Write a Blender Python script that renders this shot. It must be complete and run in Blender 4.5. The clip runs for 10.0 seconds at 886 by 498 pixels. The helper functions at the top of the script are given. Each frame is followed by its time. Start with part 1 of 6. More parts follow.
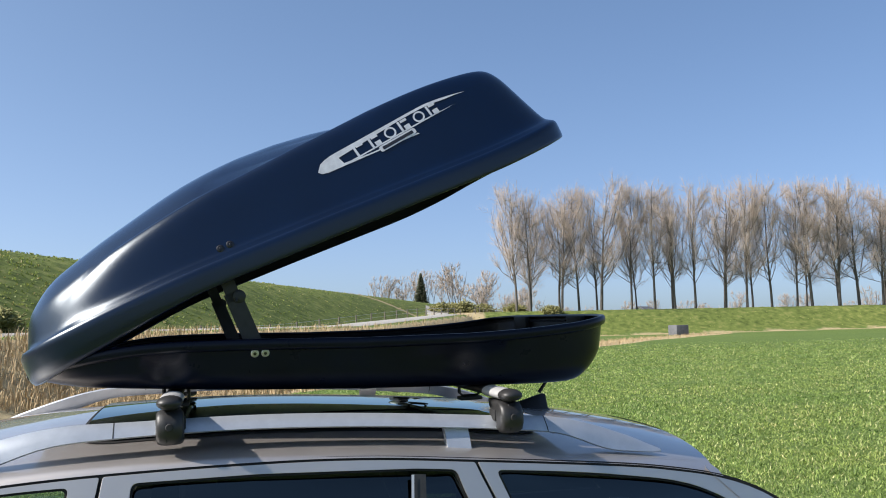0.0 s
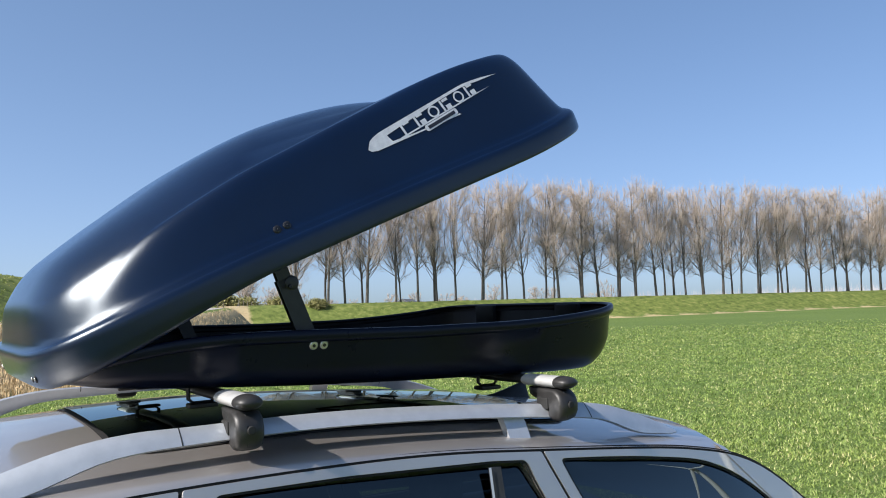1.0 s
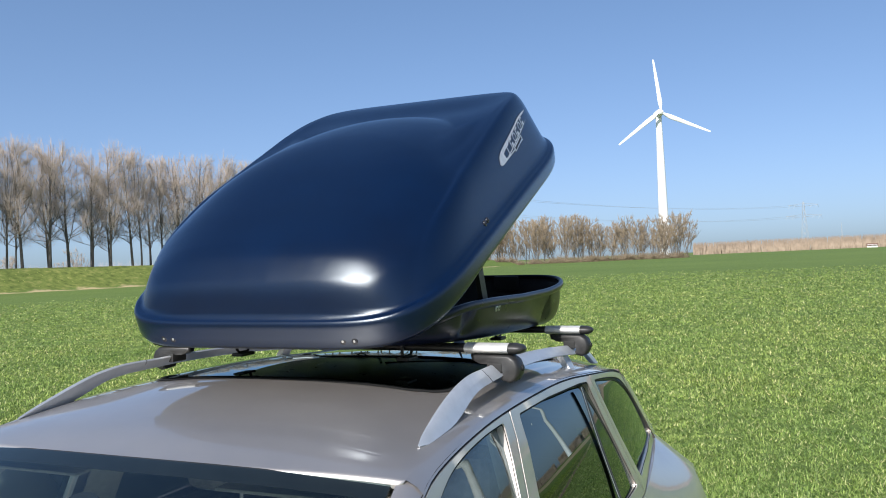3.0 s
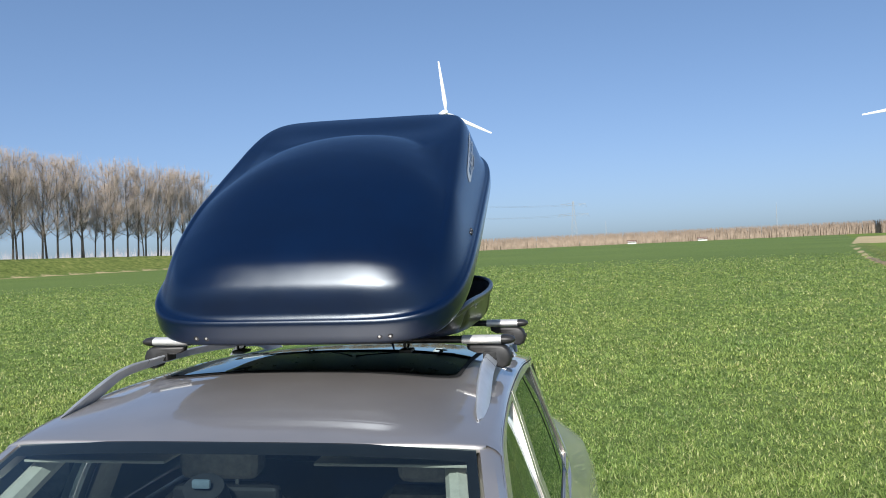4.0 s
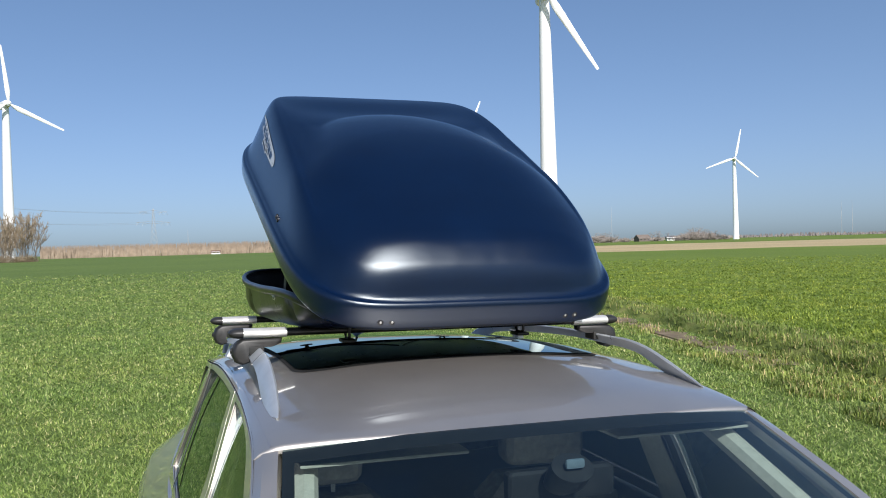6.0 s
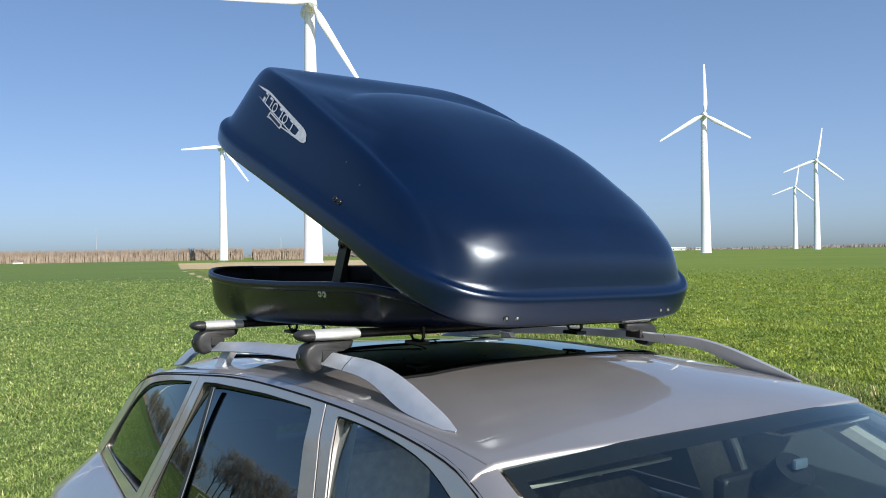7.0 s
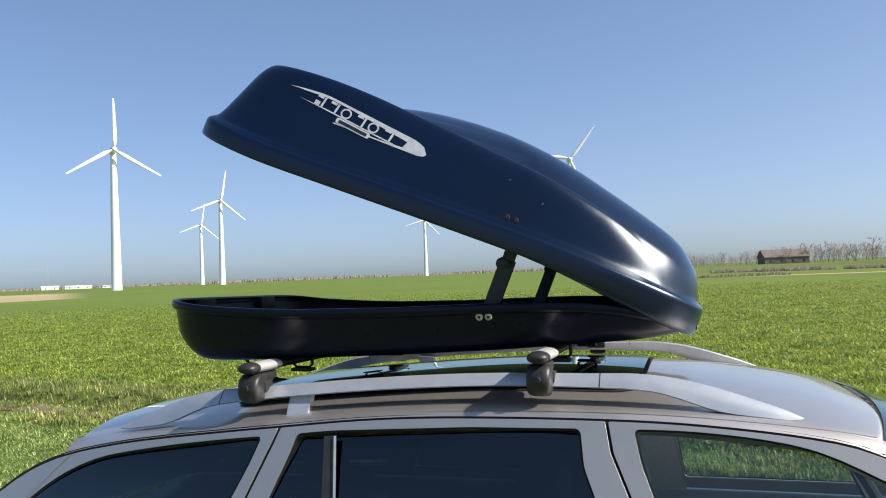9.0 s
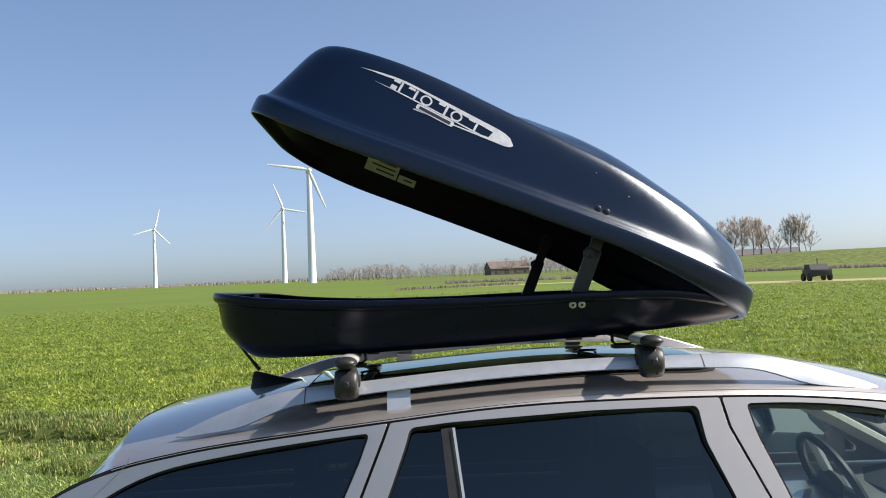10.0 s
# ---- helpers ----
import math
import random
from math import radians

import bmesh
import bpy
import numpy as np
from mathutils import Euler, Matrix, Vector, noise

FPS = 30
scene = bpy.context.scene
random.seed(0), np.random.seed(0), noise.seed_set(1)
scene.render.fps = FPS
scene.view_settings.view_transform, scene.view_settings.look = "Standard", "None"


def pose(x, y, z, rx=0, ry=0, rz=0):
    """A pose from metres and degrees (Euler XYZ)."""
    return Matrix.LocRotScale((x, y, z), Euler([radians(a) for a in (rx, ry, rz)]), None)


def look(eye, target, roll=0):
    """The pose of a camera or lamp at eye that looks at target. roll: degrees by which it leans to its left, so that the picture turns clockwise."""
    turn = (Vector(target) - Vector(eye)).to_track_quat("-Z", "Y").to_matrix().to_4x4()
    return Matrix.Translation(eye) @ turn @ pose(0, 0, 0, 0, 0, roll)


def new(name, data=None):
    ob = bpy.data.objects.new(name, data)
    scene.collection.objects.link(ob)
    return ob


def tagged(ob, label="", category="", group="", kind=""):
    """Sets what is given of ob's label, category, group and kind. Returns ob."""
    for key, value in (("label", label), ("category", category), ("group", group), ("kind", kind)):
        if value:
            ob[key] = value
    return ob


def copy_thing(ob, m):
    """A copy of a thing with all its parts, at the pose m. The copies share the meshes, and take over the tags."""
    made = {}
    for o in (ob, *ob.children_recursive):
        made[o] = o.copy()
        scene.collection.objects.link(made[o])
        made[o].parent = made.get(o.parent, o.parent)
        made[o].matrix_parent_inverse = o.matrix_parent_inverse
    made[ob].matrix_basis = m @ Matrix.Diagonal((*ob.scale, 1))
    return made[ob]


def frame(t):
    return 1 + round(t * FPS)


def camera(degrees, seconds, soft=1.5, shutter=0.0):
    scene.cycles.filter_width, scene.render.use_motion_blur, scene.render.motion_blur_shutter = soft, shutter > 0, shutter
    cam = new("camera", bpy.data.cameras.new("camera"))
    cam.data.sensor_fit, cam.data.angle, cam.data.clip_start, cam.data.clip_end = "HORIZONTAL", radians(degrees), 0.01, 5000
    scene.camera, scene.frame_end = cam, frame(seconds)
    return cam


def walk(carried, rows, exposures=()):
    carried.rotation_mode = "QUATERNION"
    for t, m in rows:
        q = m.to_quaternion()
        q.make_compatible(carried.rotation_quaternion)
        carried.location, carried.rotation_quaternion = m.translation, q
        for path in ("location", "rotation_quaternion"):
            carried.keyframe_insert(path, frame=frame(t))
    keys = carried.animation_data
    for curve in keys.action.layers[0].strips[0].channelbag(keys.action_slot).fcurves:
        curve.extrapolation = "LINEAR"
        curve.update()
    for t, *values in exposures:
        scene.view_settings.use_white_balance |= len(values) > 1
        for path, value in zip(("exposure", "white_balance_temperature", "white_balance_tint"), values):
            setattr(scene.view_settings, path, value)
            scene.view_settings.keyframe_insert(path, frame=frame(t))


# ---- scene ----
import functools

cam = camera(55.4, 10.0, 1.0)
PATH = [
    (0, (-2.44, 0.335, 1.673), (-0.527, -0.217, 1.865), -1.6),
    (0.5, (-2.331, 0.635, 1.673), (-0.502, -0.157, 1.846), -2.0),
    (1, (-2.104, 0.907, 1.684), (-0.415, -0.153, 1.841), -2.2),
    (1.5, (-1.987, 1.272, 1.697), (-0.446, 0.004, 1.83), -2.5),
    (2, (-1.742, 1.655, 1.707), (-0.435, 0.144, 1.803), -2.6),
    (2.5, (-1.528, 2.051, 1.735), (-0.479, 0.35, 1.8), -2.4),
    (2.7, (-1.436, 2.232, 1.748), (-0.494, 0.469, 1.802), -2.5),
    (3.8, (-0.914, 2.828, 1.812), (-0.518, 0.868, 1.812), -2.5),
    (4, (-0.82, 2.949, 1.821), (-0.516, 0.972, 1.822), -2.6),
    (4.5, (-0.51, 3.052, 1.815), (-0.441, 1.054, 1.8), -2.5),
    (5, (-0.09, 2.985, 1.815), (-0.264, 0.992, 1.802), -2.3),
    (5.5, (0.413, 2.938, 1.81), (0.0, 0.981, 1.796), -1.9),
    (5.7, (0.551, 2.885, 1.803), (0.043, 0.95, 1.788), -1.9),
    (6.8, (1.333, 2.322, 1.761), (0.273, 0.626, 1.773), -0.8),
    (7, (1.422, 2.163, 1.75), (0.264, 0.533, 1.76), -1.0),
    (7.5, (1.742, 1.824, 1.757), (0.341, 0.397, 1.786), -0.9),
    (8, (2.051, 1.495, 1.754), (0.422, 0.335, 1.803), -1.4),
    (8.5, (2.239, 1.119, 1.782), (0.434, 0.259, 1.84), -1.9),
    (9, (2.426, 0.697, 1.76), (0.503, 0.152, 1.818), -2.2),
    (9.5, (2.481, 0.288, 1.749), (0.496, 0.051, 1.806), -2.4),
    (10, (2.525, -0.173, 1.741), (0.527, -0.106, 1.801), -2.4),
]
walk(cam, [(t, look(eye, target, roll)) for t, eye, target, roll in PATH], [(0, 0.56, 6700, 12), (1, 0.58, 6650, 12), (2.5, 0.50, 6550, 11), (4, 0.28, 6500, 11), (5.5, 0.15, 6550, 11), (7, 0.33, 6550, 11), (8.5, 0.48, 6700, 12), (10, 0.58, 7050, 14)])

# ---- world, sun, exposure ----
SUN_EL, SUN_AZ = 39.0, 1.0            # azimuth clockwise from +y
world = bpy.data.worlds.new("sky")
scene.world = world
world.use_nodes = True
wn = world.node_tree.nodes
sky = wn.new("ShaderNodeTexSky")
sky.sky_type = "NISHITA"
sky.sun_disc = False
sky.sun_elevation, sky.sun_rotation = radians(SUN_EL), radians(SUN_AZ)
sky.altitude, sky.air_density, sky.dust_density, sky.ozone_density = 0, 0.56, 1.15, 3.0
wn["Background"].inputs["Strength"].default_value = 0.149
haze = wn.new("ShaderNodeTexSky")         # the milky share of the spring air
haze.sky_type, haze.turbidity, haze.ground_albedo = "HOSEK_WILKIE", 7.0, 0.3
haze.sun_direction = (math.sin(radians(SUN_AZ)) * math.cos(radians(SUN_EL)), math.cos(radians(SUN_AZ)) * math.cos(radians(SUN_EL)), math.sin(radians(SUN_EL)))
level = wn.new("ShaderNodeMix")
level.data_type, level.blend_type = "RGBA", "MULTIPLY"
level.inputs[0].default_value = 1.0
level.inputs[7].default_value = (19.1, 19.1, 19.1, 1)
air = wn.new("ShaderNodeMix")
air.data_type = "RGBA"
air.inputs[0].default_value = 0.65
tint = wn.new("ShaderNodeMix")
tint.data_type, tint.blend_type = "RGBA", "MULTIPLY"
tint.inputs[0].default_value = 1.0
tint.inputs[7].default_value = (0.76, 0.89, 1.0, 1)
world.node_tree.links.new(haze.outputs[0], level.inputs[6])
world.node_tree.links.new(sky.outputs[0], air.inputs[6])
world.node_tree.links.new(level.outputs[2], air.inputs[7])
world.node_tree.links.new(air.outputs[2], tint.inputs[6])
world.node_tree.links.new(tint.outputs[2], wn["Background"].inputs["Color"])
sun = new("sun", bpy.data.lights.new("sun", "SUN"))
sun.data.energy, sun.data.angle, sun.data.color = 5.0, radians(0.53), (1.0, 0.965, 0.92)
_a, _e = radians(SUN_AZ), radians(SUN_EL)
sun.matrix_world = look((math.sin(_a) * math.cos(_e) * 50, math.cos(_a) * math.cos(_e) * 50, math.sin(_e) * 50), (0, 0, 0))

# ---- materials ----


def material(name):
    m = bpy.data.materials.new(name)
    m.use_nodes = True
    return m, m.node_tree.nodes, m.node_tree.links, m.node_tree.nodes["Principled BSDF"]


def noise_node(n, l, scale, detail=4.0, coords="Object", rough=0.6):
    tc = n.new("ShaderNodeTexCoord")
    t = n.new("ShaderNodeTexNoise")
    t.inputs["Scale"].default_value, t.inputs["Detail"].default_value, t.inputs["Roughness"].default_value = scale, detail, rough
    l.new(tc.outputs[coords], t.inputs["Vector"])
    return t


def ramp(n, l, fac, stops):
    r = n.new("ShaderNodeValToRGB")
    while len(r.color_ramp.elements) < len(stops):
        r.color_ramp.elements.new(0.5)
    for e, (p, c) in zip(r.color_ramp.elements, stops):
        e.position, e.color = p, (*c, 1)
    l.new(fac, r.inputs["Fac"])
    return r


def bump(n, l, height, bsdf, strength, distance):
    b = n.new("ShaderNodeBump")
    b.inputs["Strength"].default_value, b.inputs["Distance"].default_value = strength, distance
    l.new(height, b.inputs["Height"])
    l.new(b.outputs[0], bsdf.inputs["Normal"])
    return b


def surface(name, c1, c2, scale=8.0, rough=0.5, metal=0.0, rough2=None, bump_scale=0, bump_strength=0.2, bump_distance=0.002, coat=0.0, coat_rough=0.03, spec=0.5, coords="Object"):
    """A material with two mixed tones, roughness variation and fine relief."""
    m, n, l, b = material(name)
    t = noise_node(n, l, scale, 5.0, coords)
    r = ramp(n, l, t.outputs["Fac"], [(0.3, c1), (0.7, c2)])
    l.new(r.outputs[0], b.inputs["Base Color"])
    b.inputs["Metallic"].default_value = metal
    b.inputs["Specular IOR Level"].default_value = spec
    b.inputs["Coat Weight"].default_value = coat
    b.inputs["Coat Roughness"].default_value = coat_rough
    mr = n.new("ShaderNodeMapRange")
    mr.inputs["To Min"].default_value, mr.inputs["To Max"].default_value = rough, rough if rough2 is None else rough2
    t2 = noise_node(n, l, scale * 3.7, 3.0, coords)
    l.new(t2.outputs["Fac"], mr.inputs["Value"])
    l.new(mr.outputs[0], b.inputs["Roughness"])
    if bump_scale:
        t3 = noise_node(n, l, bump_scale, 2.0, coords)
        bump(n, l, t3.outputs["Fac"], b, bump_strength, bump_distance)
    return m


def glass(name, tint, ior=1.65, rough=0.0):
    """A thin pane: tinted see-through with a mirror gloss by Fresnel."""
    m, n, l, b = material(name)
    n.remove(b)
    tr, gl, fr, mx = n.new("ShaderNodeBsdfTransparent"), n.new("ShaderNodeBsdfGlossy"), n.new("ShaderNodeFresnel"), n.new("ShaderNodeMixShader")
    tr.inputs["Color"].default_value = (*tint, 1)
    gl.inputs["Roughness"].default_value = rough
    gl.inputs["Color"].default_value = (0.82, 0.97, 1.0, 1)
    fr.inputs["IOR"].default_value = ior
    l.new(fr.outputs[0], mx.inputs[0])
    l.new(tr.outputs[0], mx.inputs[1])
    l.new(gl.outputs[0], mx.inputs[2])
    l.new(mx.outputs[0], n["Material Output"].inputs["Surface"])
    return m


def moulded_plastic(name, c1, c2, rough):
    """Dark moulded plastic: a deep body colour under a fine-grained gloss with short tails."""
    m, n, l, b = material(name)
    n.remove(b)
    t = noise_node(n, l, 5.0, 5.0)
    r = ramp(n, l, t.outputs["Fac"], [(0.3, c1), (0.7, c2)])
    body, gloss, fr, mx = n.new("ShaderNodeBsdfDiffuse"), n.new("ShaderNodeBsdfGlossy"), n.new("ShaderNodeFresnel"), n.new("ShaderNodeMixShader")
    l.new(r.outputs[0], body.inputs["Color"])
    gloss.distribution = "BECKMANN"
    gloss.inputs["Color"].default_value = (0.84, 0.93, 1.0, 1)
    worn = n.new("ShaderNodeMapRange")
    worn.inputs["To Min"].default_value, worn.inputs["To Max"].default_value = rough * 0.88, rough * 1.12
    l.new(noise_node(n, l, 14.0, 4.0).outputs["Fac"], worn.inputs["Value"])
    l.new(worn.outputs[0], gloss.inputs["Roughness"])
    fr.inputs["IOR"].default_value = 1.61
    grain = n.new("ShaderNodeBump")
    grain.inputs["Strength"].default_value, grain.inputs["Distance"].default_value = 0.6, 0.0003
    l.new(noise_node(n, l, 620.0, 2.0).outputs["Fac"], grain.inputs["Height"])
    for node in (body, gloss, fr):
        l.new(grain.outputs[0], node.inputs["Normal"])
    l.new(fr.outputs[0], mx.inputs[0])
    l.new(body.outputs[0], mx.inputs[1])
    l.new(gloss.outputs[0], mx.inputs[2])
    l.new(mx.outputs[0], n["Material Output"].inputs["Surface"])
    return m


M_LID = moulded_plastic("navy_gloss_plastic", (0.0002, 0.0040, 0.0190), (0.0003, 0.0059, 0.026), 0.34)
M_BASE = surface("dark_navy_plastic", (0.0018, 0.0034, 0.011), (0.003, 0.0056, 0.017), 6, 0.24, rough2=0.34, bump_scale=420, bump_strength=0.12, bump_distance=0.0006, spec=0.22)
M_INNER = surface("matt_black_plastic", (0.004, 0.004, 0.005), (0.009, 0.009, 0.010), 12, 0.5, rough2=0.65, spec=0.2)
M_PLASTIC = surface("black_plastic", (0.012, 0.012, 0.013), (0.028, 0.027, 0.027), 30, 0.38, rough2=0.55, bump_scale=600, bump_strength=0.15, bump_distance=0.0006)
M_RUBBER = surface("black_rubber", (0.01, 0.01, 0.01), (0.022, 0.022, 0.022), 20, 0.6, rough2=0.8)
M_ALU = surface("satin_aluminium", (0.60, 0.60, 0.60), (0.70, 0.70, 0.69), 40, 0.32, 0.45, 0.45)
M_RAIL = surface("silver_anodised_rail", (0.46, 0.49, 0.53), (0.54, 0.57, 0.61), 25, 0.32, 0.55, 0.40)
M_PAINT = surface("grey_brown_metallic_paint", (0.535, 0.497, 0.47), (0.58, 0.54, 0.512), 3, 0.48, 0.92, 0.56, coat=1.0, coat_rough=0.015)
M_PAINT.node_tree.nodes["Principled BSDF"].inputs["Coat IOR"].default_value = 1.8
M_GAP = surface("seam_black", (0.004, 0.004, 0.004), (0.01, 0.01, 0.01), 20, 0.8)
M_BOLT = surface("galvanised_bolt", (0.5, 0.5, 0.5), (0.68, 0.68, 0.66), 200, 0.35, 1.0, 0.5)
M_DARKBOLT = surface("dark_bolt", (0.02, 0.02, 0.025), (0.05, 0.05, 0.055), 200, 0.3, 0.6, 0.45)
M_STICKER = surface("silver_film", (0.55, 0.56, 0.58), (0.72, 0.73, 0.75), 60, 0.4, 0.35, 0.5)
M_STICKER_DARK = surface("dark_print", (0.008, 0.01, 0.02), (0.02, 0.022, 0.03), 60, 0.45)
M_LABEL = surface("paper_label", (0.55, 0.55, 0.45), (0.68, 0.67, 0.58), 40, 0.7)
M_LABEL_INK = surface("label_ink", (0.03, 0.03, 0.03), (0.06, 0.06, 0.06), 40, 0.7)
M_GLASS_DARK = glass("privacy_glass", (0.025, 0.036, 0.045), 1.75)
M_GLASS = glass("clear_car_glass", (0.66, 0.76, 0.76), 1.75)
M_ROOFGLASS = glass("roof_glass", (0.02, 0.02, 0.025))
M_CLOTH = surface("beige_cloth", (0.50, 0.48, 0.41), (0.60, 0.57, 0.50), 60, 0.9, bump_scale=300)
M_SEAT = surface("grey_seat_cloth", (0.15, 0.145, 0.13), (0.23, 0.22, 0.20), 40, 0.9, bump_scale=200)
M_TRIM = surface("dark_cabin_plastic", (0.015, 0.016, 0.018), (0.035, 0.036, 0.038), 30, 0.6)
M_LENS = surface("sensor_window", (0.15, 0.2, 0.25), (0.2, 0.26, 0.32), 40, 0.1)
M_WHITE = surface("turbine_white", (0.74, 0.75, 0.76), (0.80, 0.80, 0.80), 0.15, 0.45)
M_BARK = surface("poplar_bark", (0.075, 0.065, 0.055), (0.16, 0.14, 0.12), 3, 0.9)
M_TWIG = surface("bare_twigs", (0.36, 0.30, 0.25), (0.49, 0.41, 0.345), 0.4, 0.9)
M_TWIG_RED = surface("budding_twigs", (0.23, 0.175, 0.115), (0.33, 0.26, 0.175), 0.3, 0.9)
M_HEDGE = surface("young_bare_trees", (0.23, 0.18, 0.13), (0.35, 0.275, 0.205), 0.3, 0.9)
# pale grey that carries the far woods' haze as base colour
M_HAZEWOOD = surface("haze_grey_far_twigs", (0.36, 0.35, 0.36), (0.46, 0.45, 0.46), 0.3, 0.9)
# grey-brown twigs for the horizon, with distance haze mixed into the colour
M_FARTWIG = surface("hazed_far_twigs", (0.29, 0.25, 0.22), (0.40, 0.345, 0.31), 0.3, 0.9)
M_FARHEDGE = surface("far_brown_hedge", (0.17, 0.15, 0.135), (0.25, 0.22, 0.20), 0.3, 0.9)
M_FAR = surface("weathered_far_wall", (0.13, 0.105, 0.09), (0.19, 0.155, 0.135), 0.5, 0.9)
M_CONIFER = surface("conifer_needles", (0.075, 0.085, 0.05), (0.115, 0.125, 0.075), 1, 0.9)
M_BUSH = surface("budding_bush", (0.20, 0.20, 0.07), (0.32, 0.29, 0.12), 0.5, 0.9)
M_DRY = surface("dry_reed", (0.36, 0.26, 0.14), (0.55, 0.42, 0.24), 2, 0.85)
M_WOOD = surface("weathered_wood", (0.12, 0.10, 0.08), (0.22, 0.19, 0.15), 8, 0.85)
M_WALL = surface("white_render", (0.66, 0.65, 0.62), (0.76, 0.75, 0.72), 1, 0.8)
M_BARN = surface("brown_brick_far", (0.12, 0.07, 0.05), (0.18, 0.11, 0.08), 1, 0.85)
M_TILE = surface("grey_roof_tiles", (0.10, 0.10, 0.11), (0.16, 0.16, 0.17), 2, 0.7)
M_STEEL = surface("galvanised_lattice", (0.36, 0.38, 0.40), (0.45, 0.47, 0.5), 1, 0.5, 0.3)
M_OLIVE = surface("dark_green_paint", (0.012, 0.022, 0.018), (0.025, 0.038, 0.03), 3, 0.5)


def blades_material(name, lo, hi, dry, dry_amount, patch=2.4, depth=0.5):
    """Leaves that differ from tuft to tuft and from patch to patch, with a share of dry ones."""
    m, n, l, b = material(name)
    g = n.new("ShaderNodeNewGeometry")
    r = ramp(n, l, g.outputs["Random Per Island"], [(0.0, lo), (1.0 - dry_amount, hi), (min(0.999, 1.0 - dry_amount + 0.02), dry)])
    t = noise_node(n, l, 0.35, 3.0)
    mix = n.new("ShaderNodeMix")
    mix.data_type, mix.blend_type = "RGBA", "MULTIPLY"
    mix.inputs[0].default_value = 0.5
    r2 = ramp(n, l, t.outputs["Fac"], [(0.3, (0.62, 0.82, 0.6)), (0.7, (1.32, 1.18, 1.05))])
    small = noise_node(n, l, patch, 3.0)
    r3 = ramp(n, l, small.outputs["Fac"], [(0.34, (0.5, 0.56, 0.45)), (0.66, (1.35, 1.3, 1.15))])
    mix0 = n.new("ShaderNodeMix")
    mix0.data_type, mix0.blend_type = "RGBA", "MULTIPLY"
    mix0.inputs[0].default_value = depth
    l.new(r.outputs[0], mix0.inputs[6])
    l.new(r3.outputs[0], mix0.inputs[7])
    l.new(mix0.outputs[2], mix.inputs[6])
    l.new(r2.outputs[0], mix.inputs[7])
    l.new(mix.outputs[2], b.inputs["Base Color"])
    b.inputs["Roughness"].default_value = 0.55
    tr = n.new("ShaderNodeBsdfTranslucent")
    l.new(mix.outputs[2], tr.inputs["Color"])
    add = n.new("ShaderNodeMixShader")
    add.inputs[0].default_value = 0.35
    l.new(b.outputs[0], add.inputs[1])
    l.new(tr.outputs[0], add.inputs[2])
    l.new(add.outputs[0], n["Material Output"].inputs["Surface"])
    return m


M_BLADE = blades_material("wheat_blades", (0.078, 0.145, 0.032), (0.42, 0.525, 0.162), (0.68, 0.65, 0.35), 0.09)
M_CROP = blades_material("crop_leaves", (0.13, 0.19, 0.03), (0.33, 0.41, 0.075), (0.46, 0.49, 0.10), 0.12, 1.1, 0.75)
M_ROUGH = blades_material("rough_bank_grass", (0.11, 0.16, 0.036), (0.38, 0.45, 0.13), (0.60, 0.48, 0.27), 0.14, 0.8, 0.8)


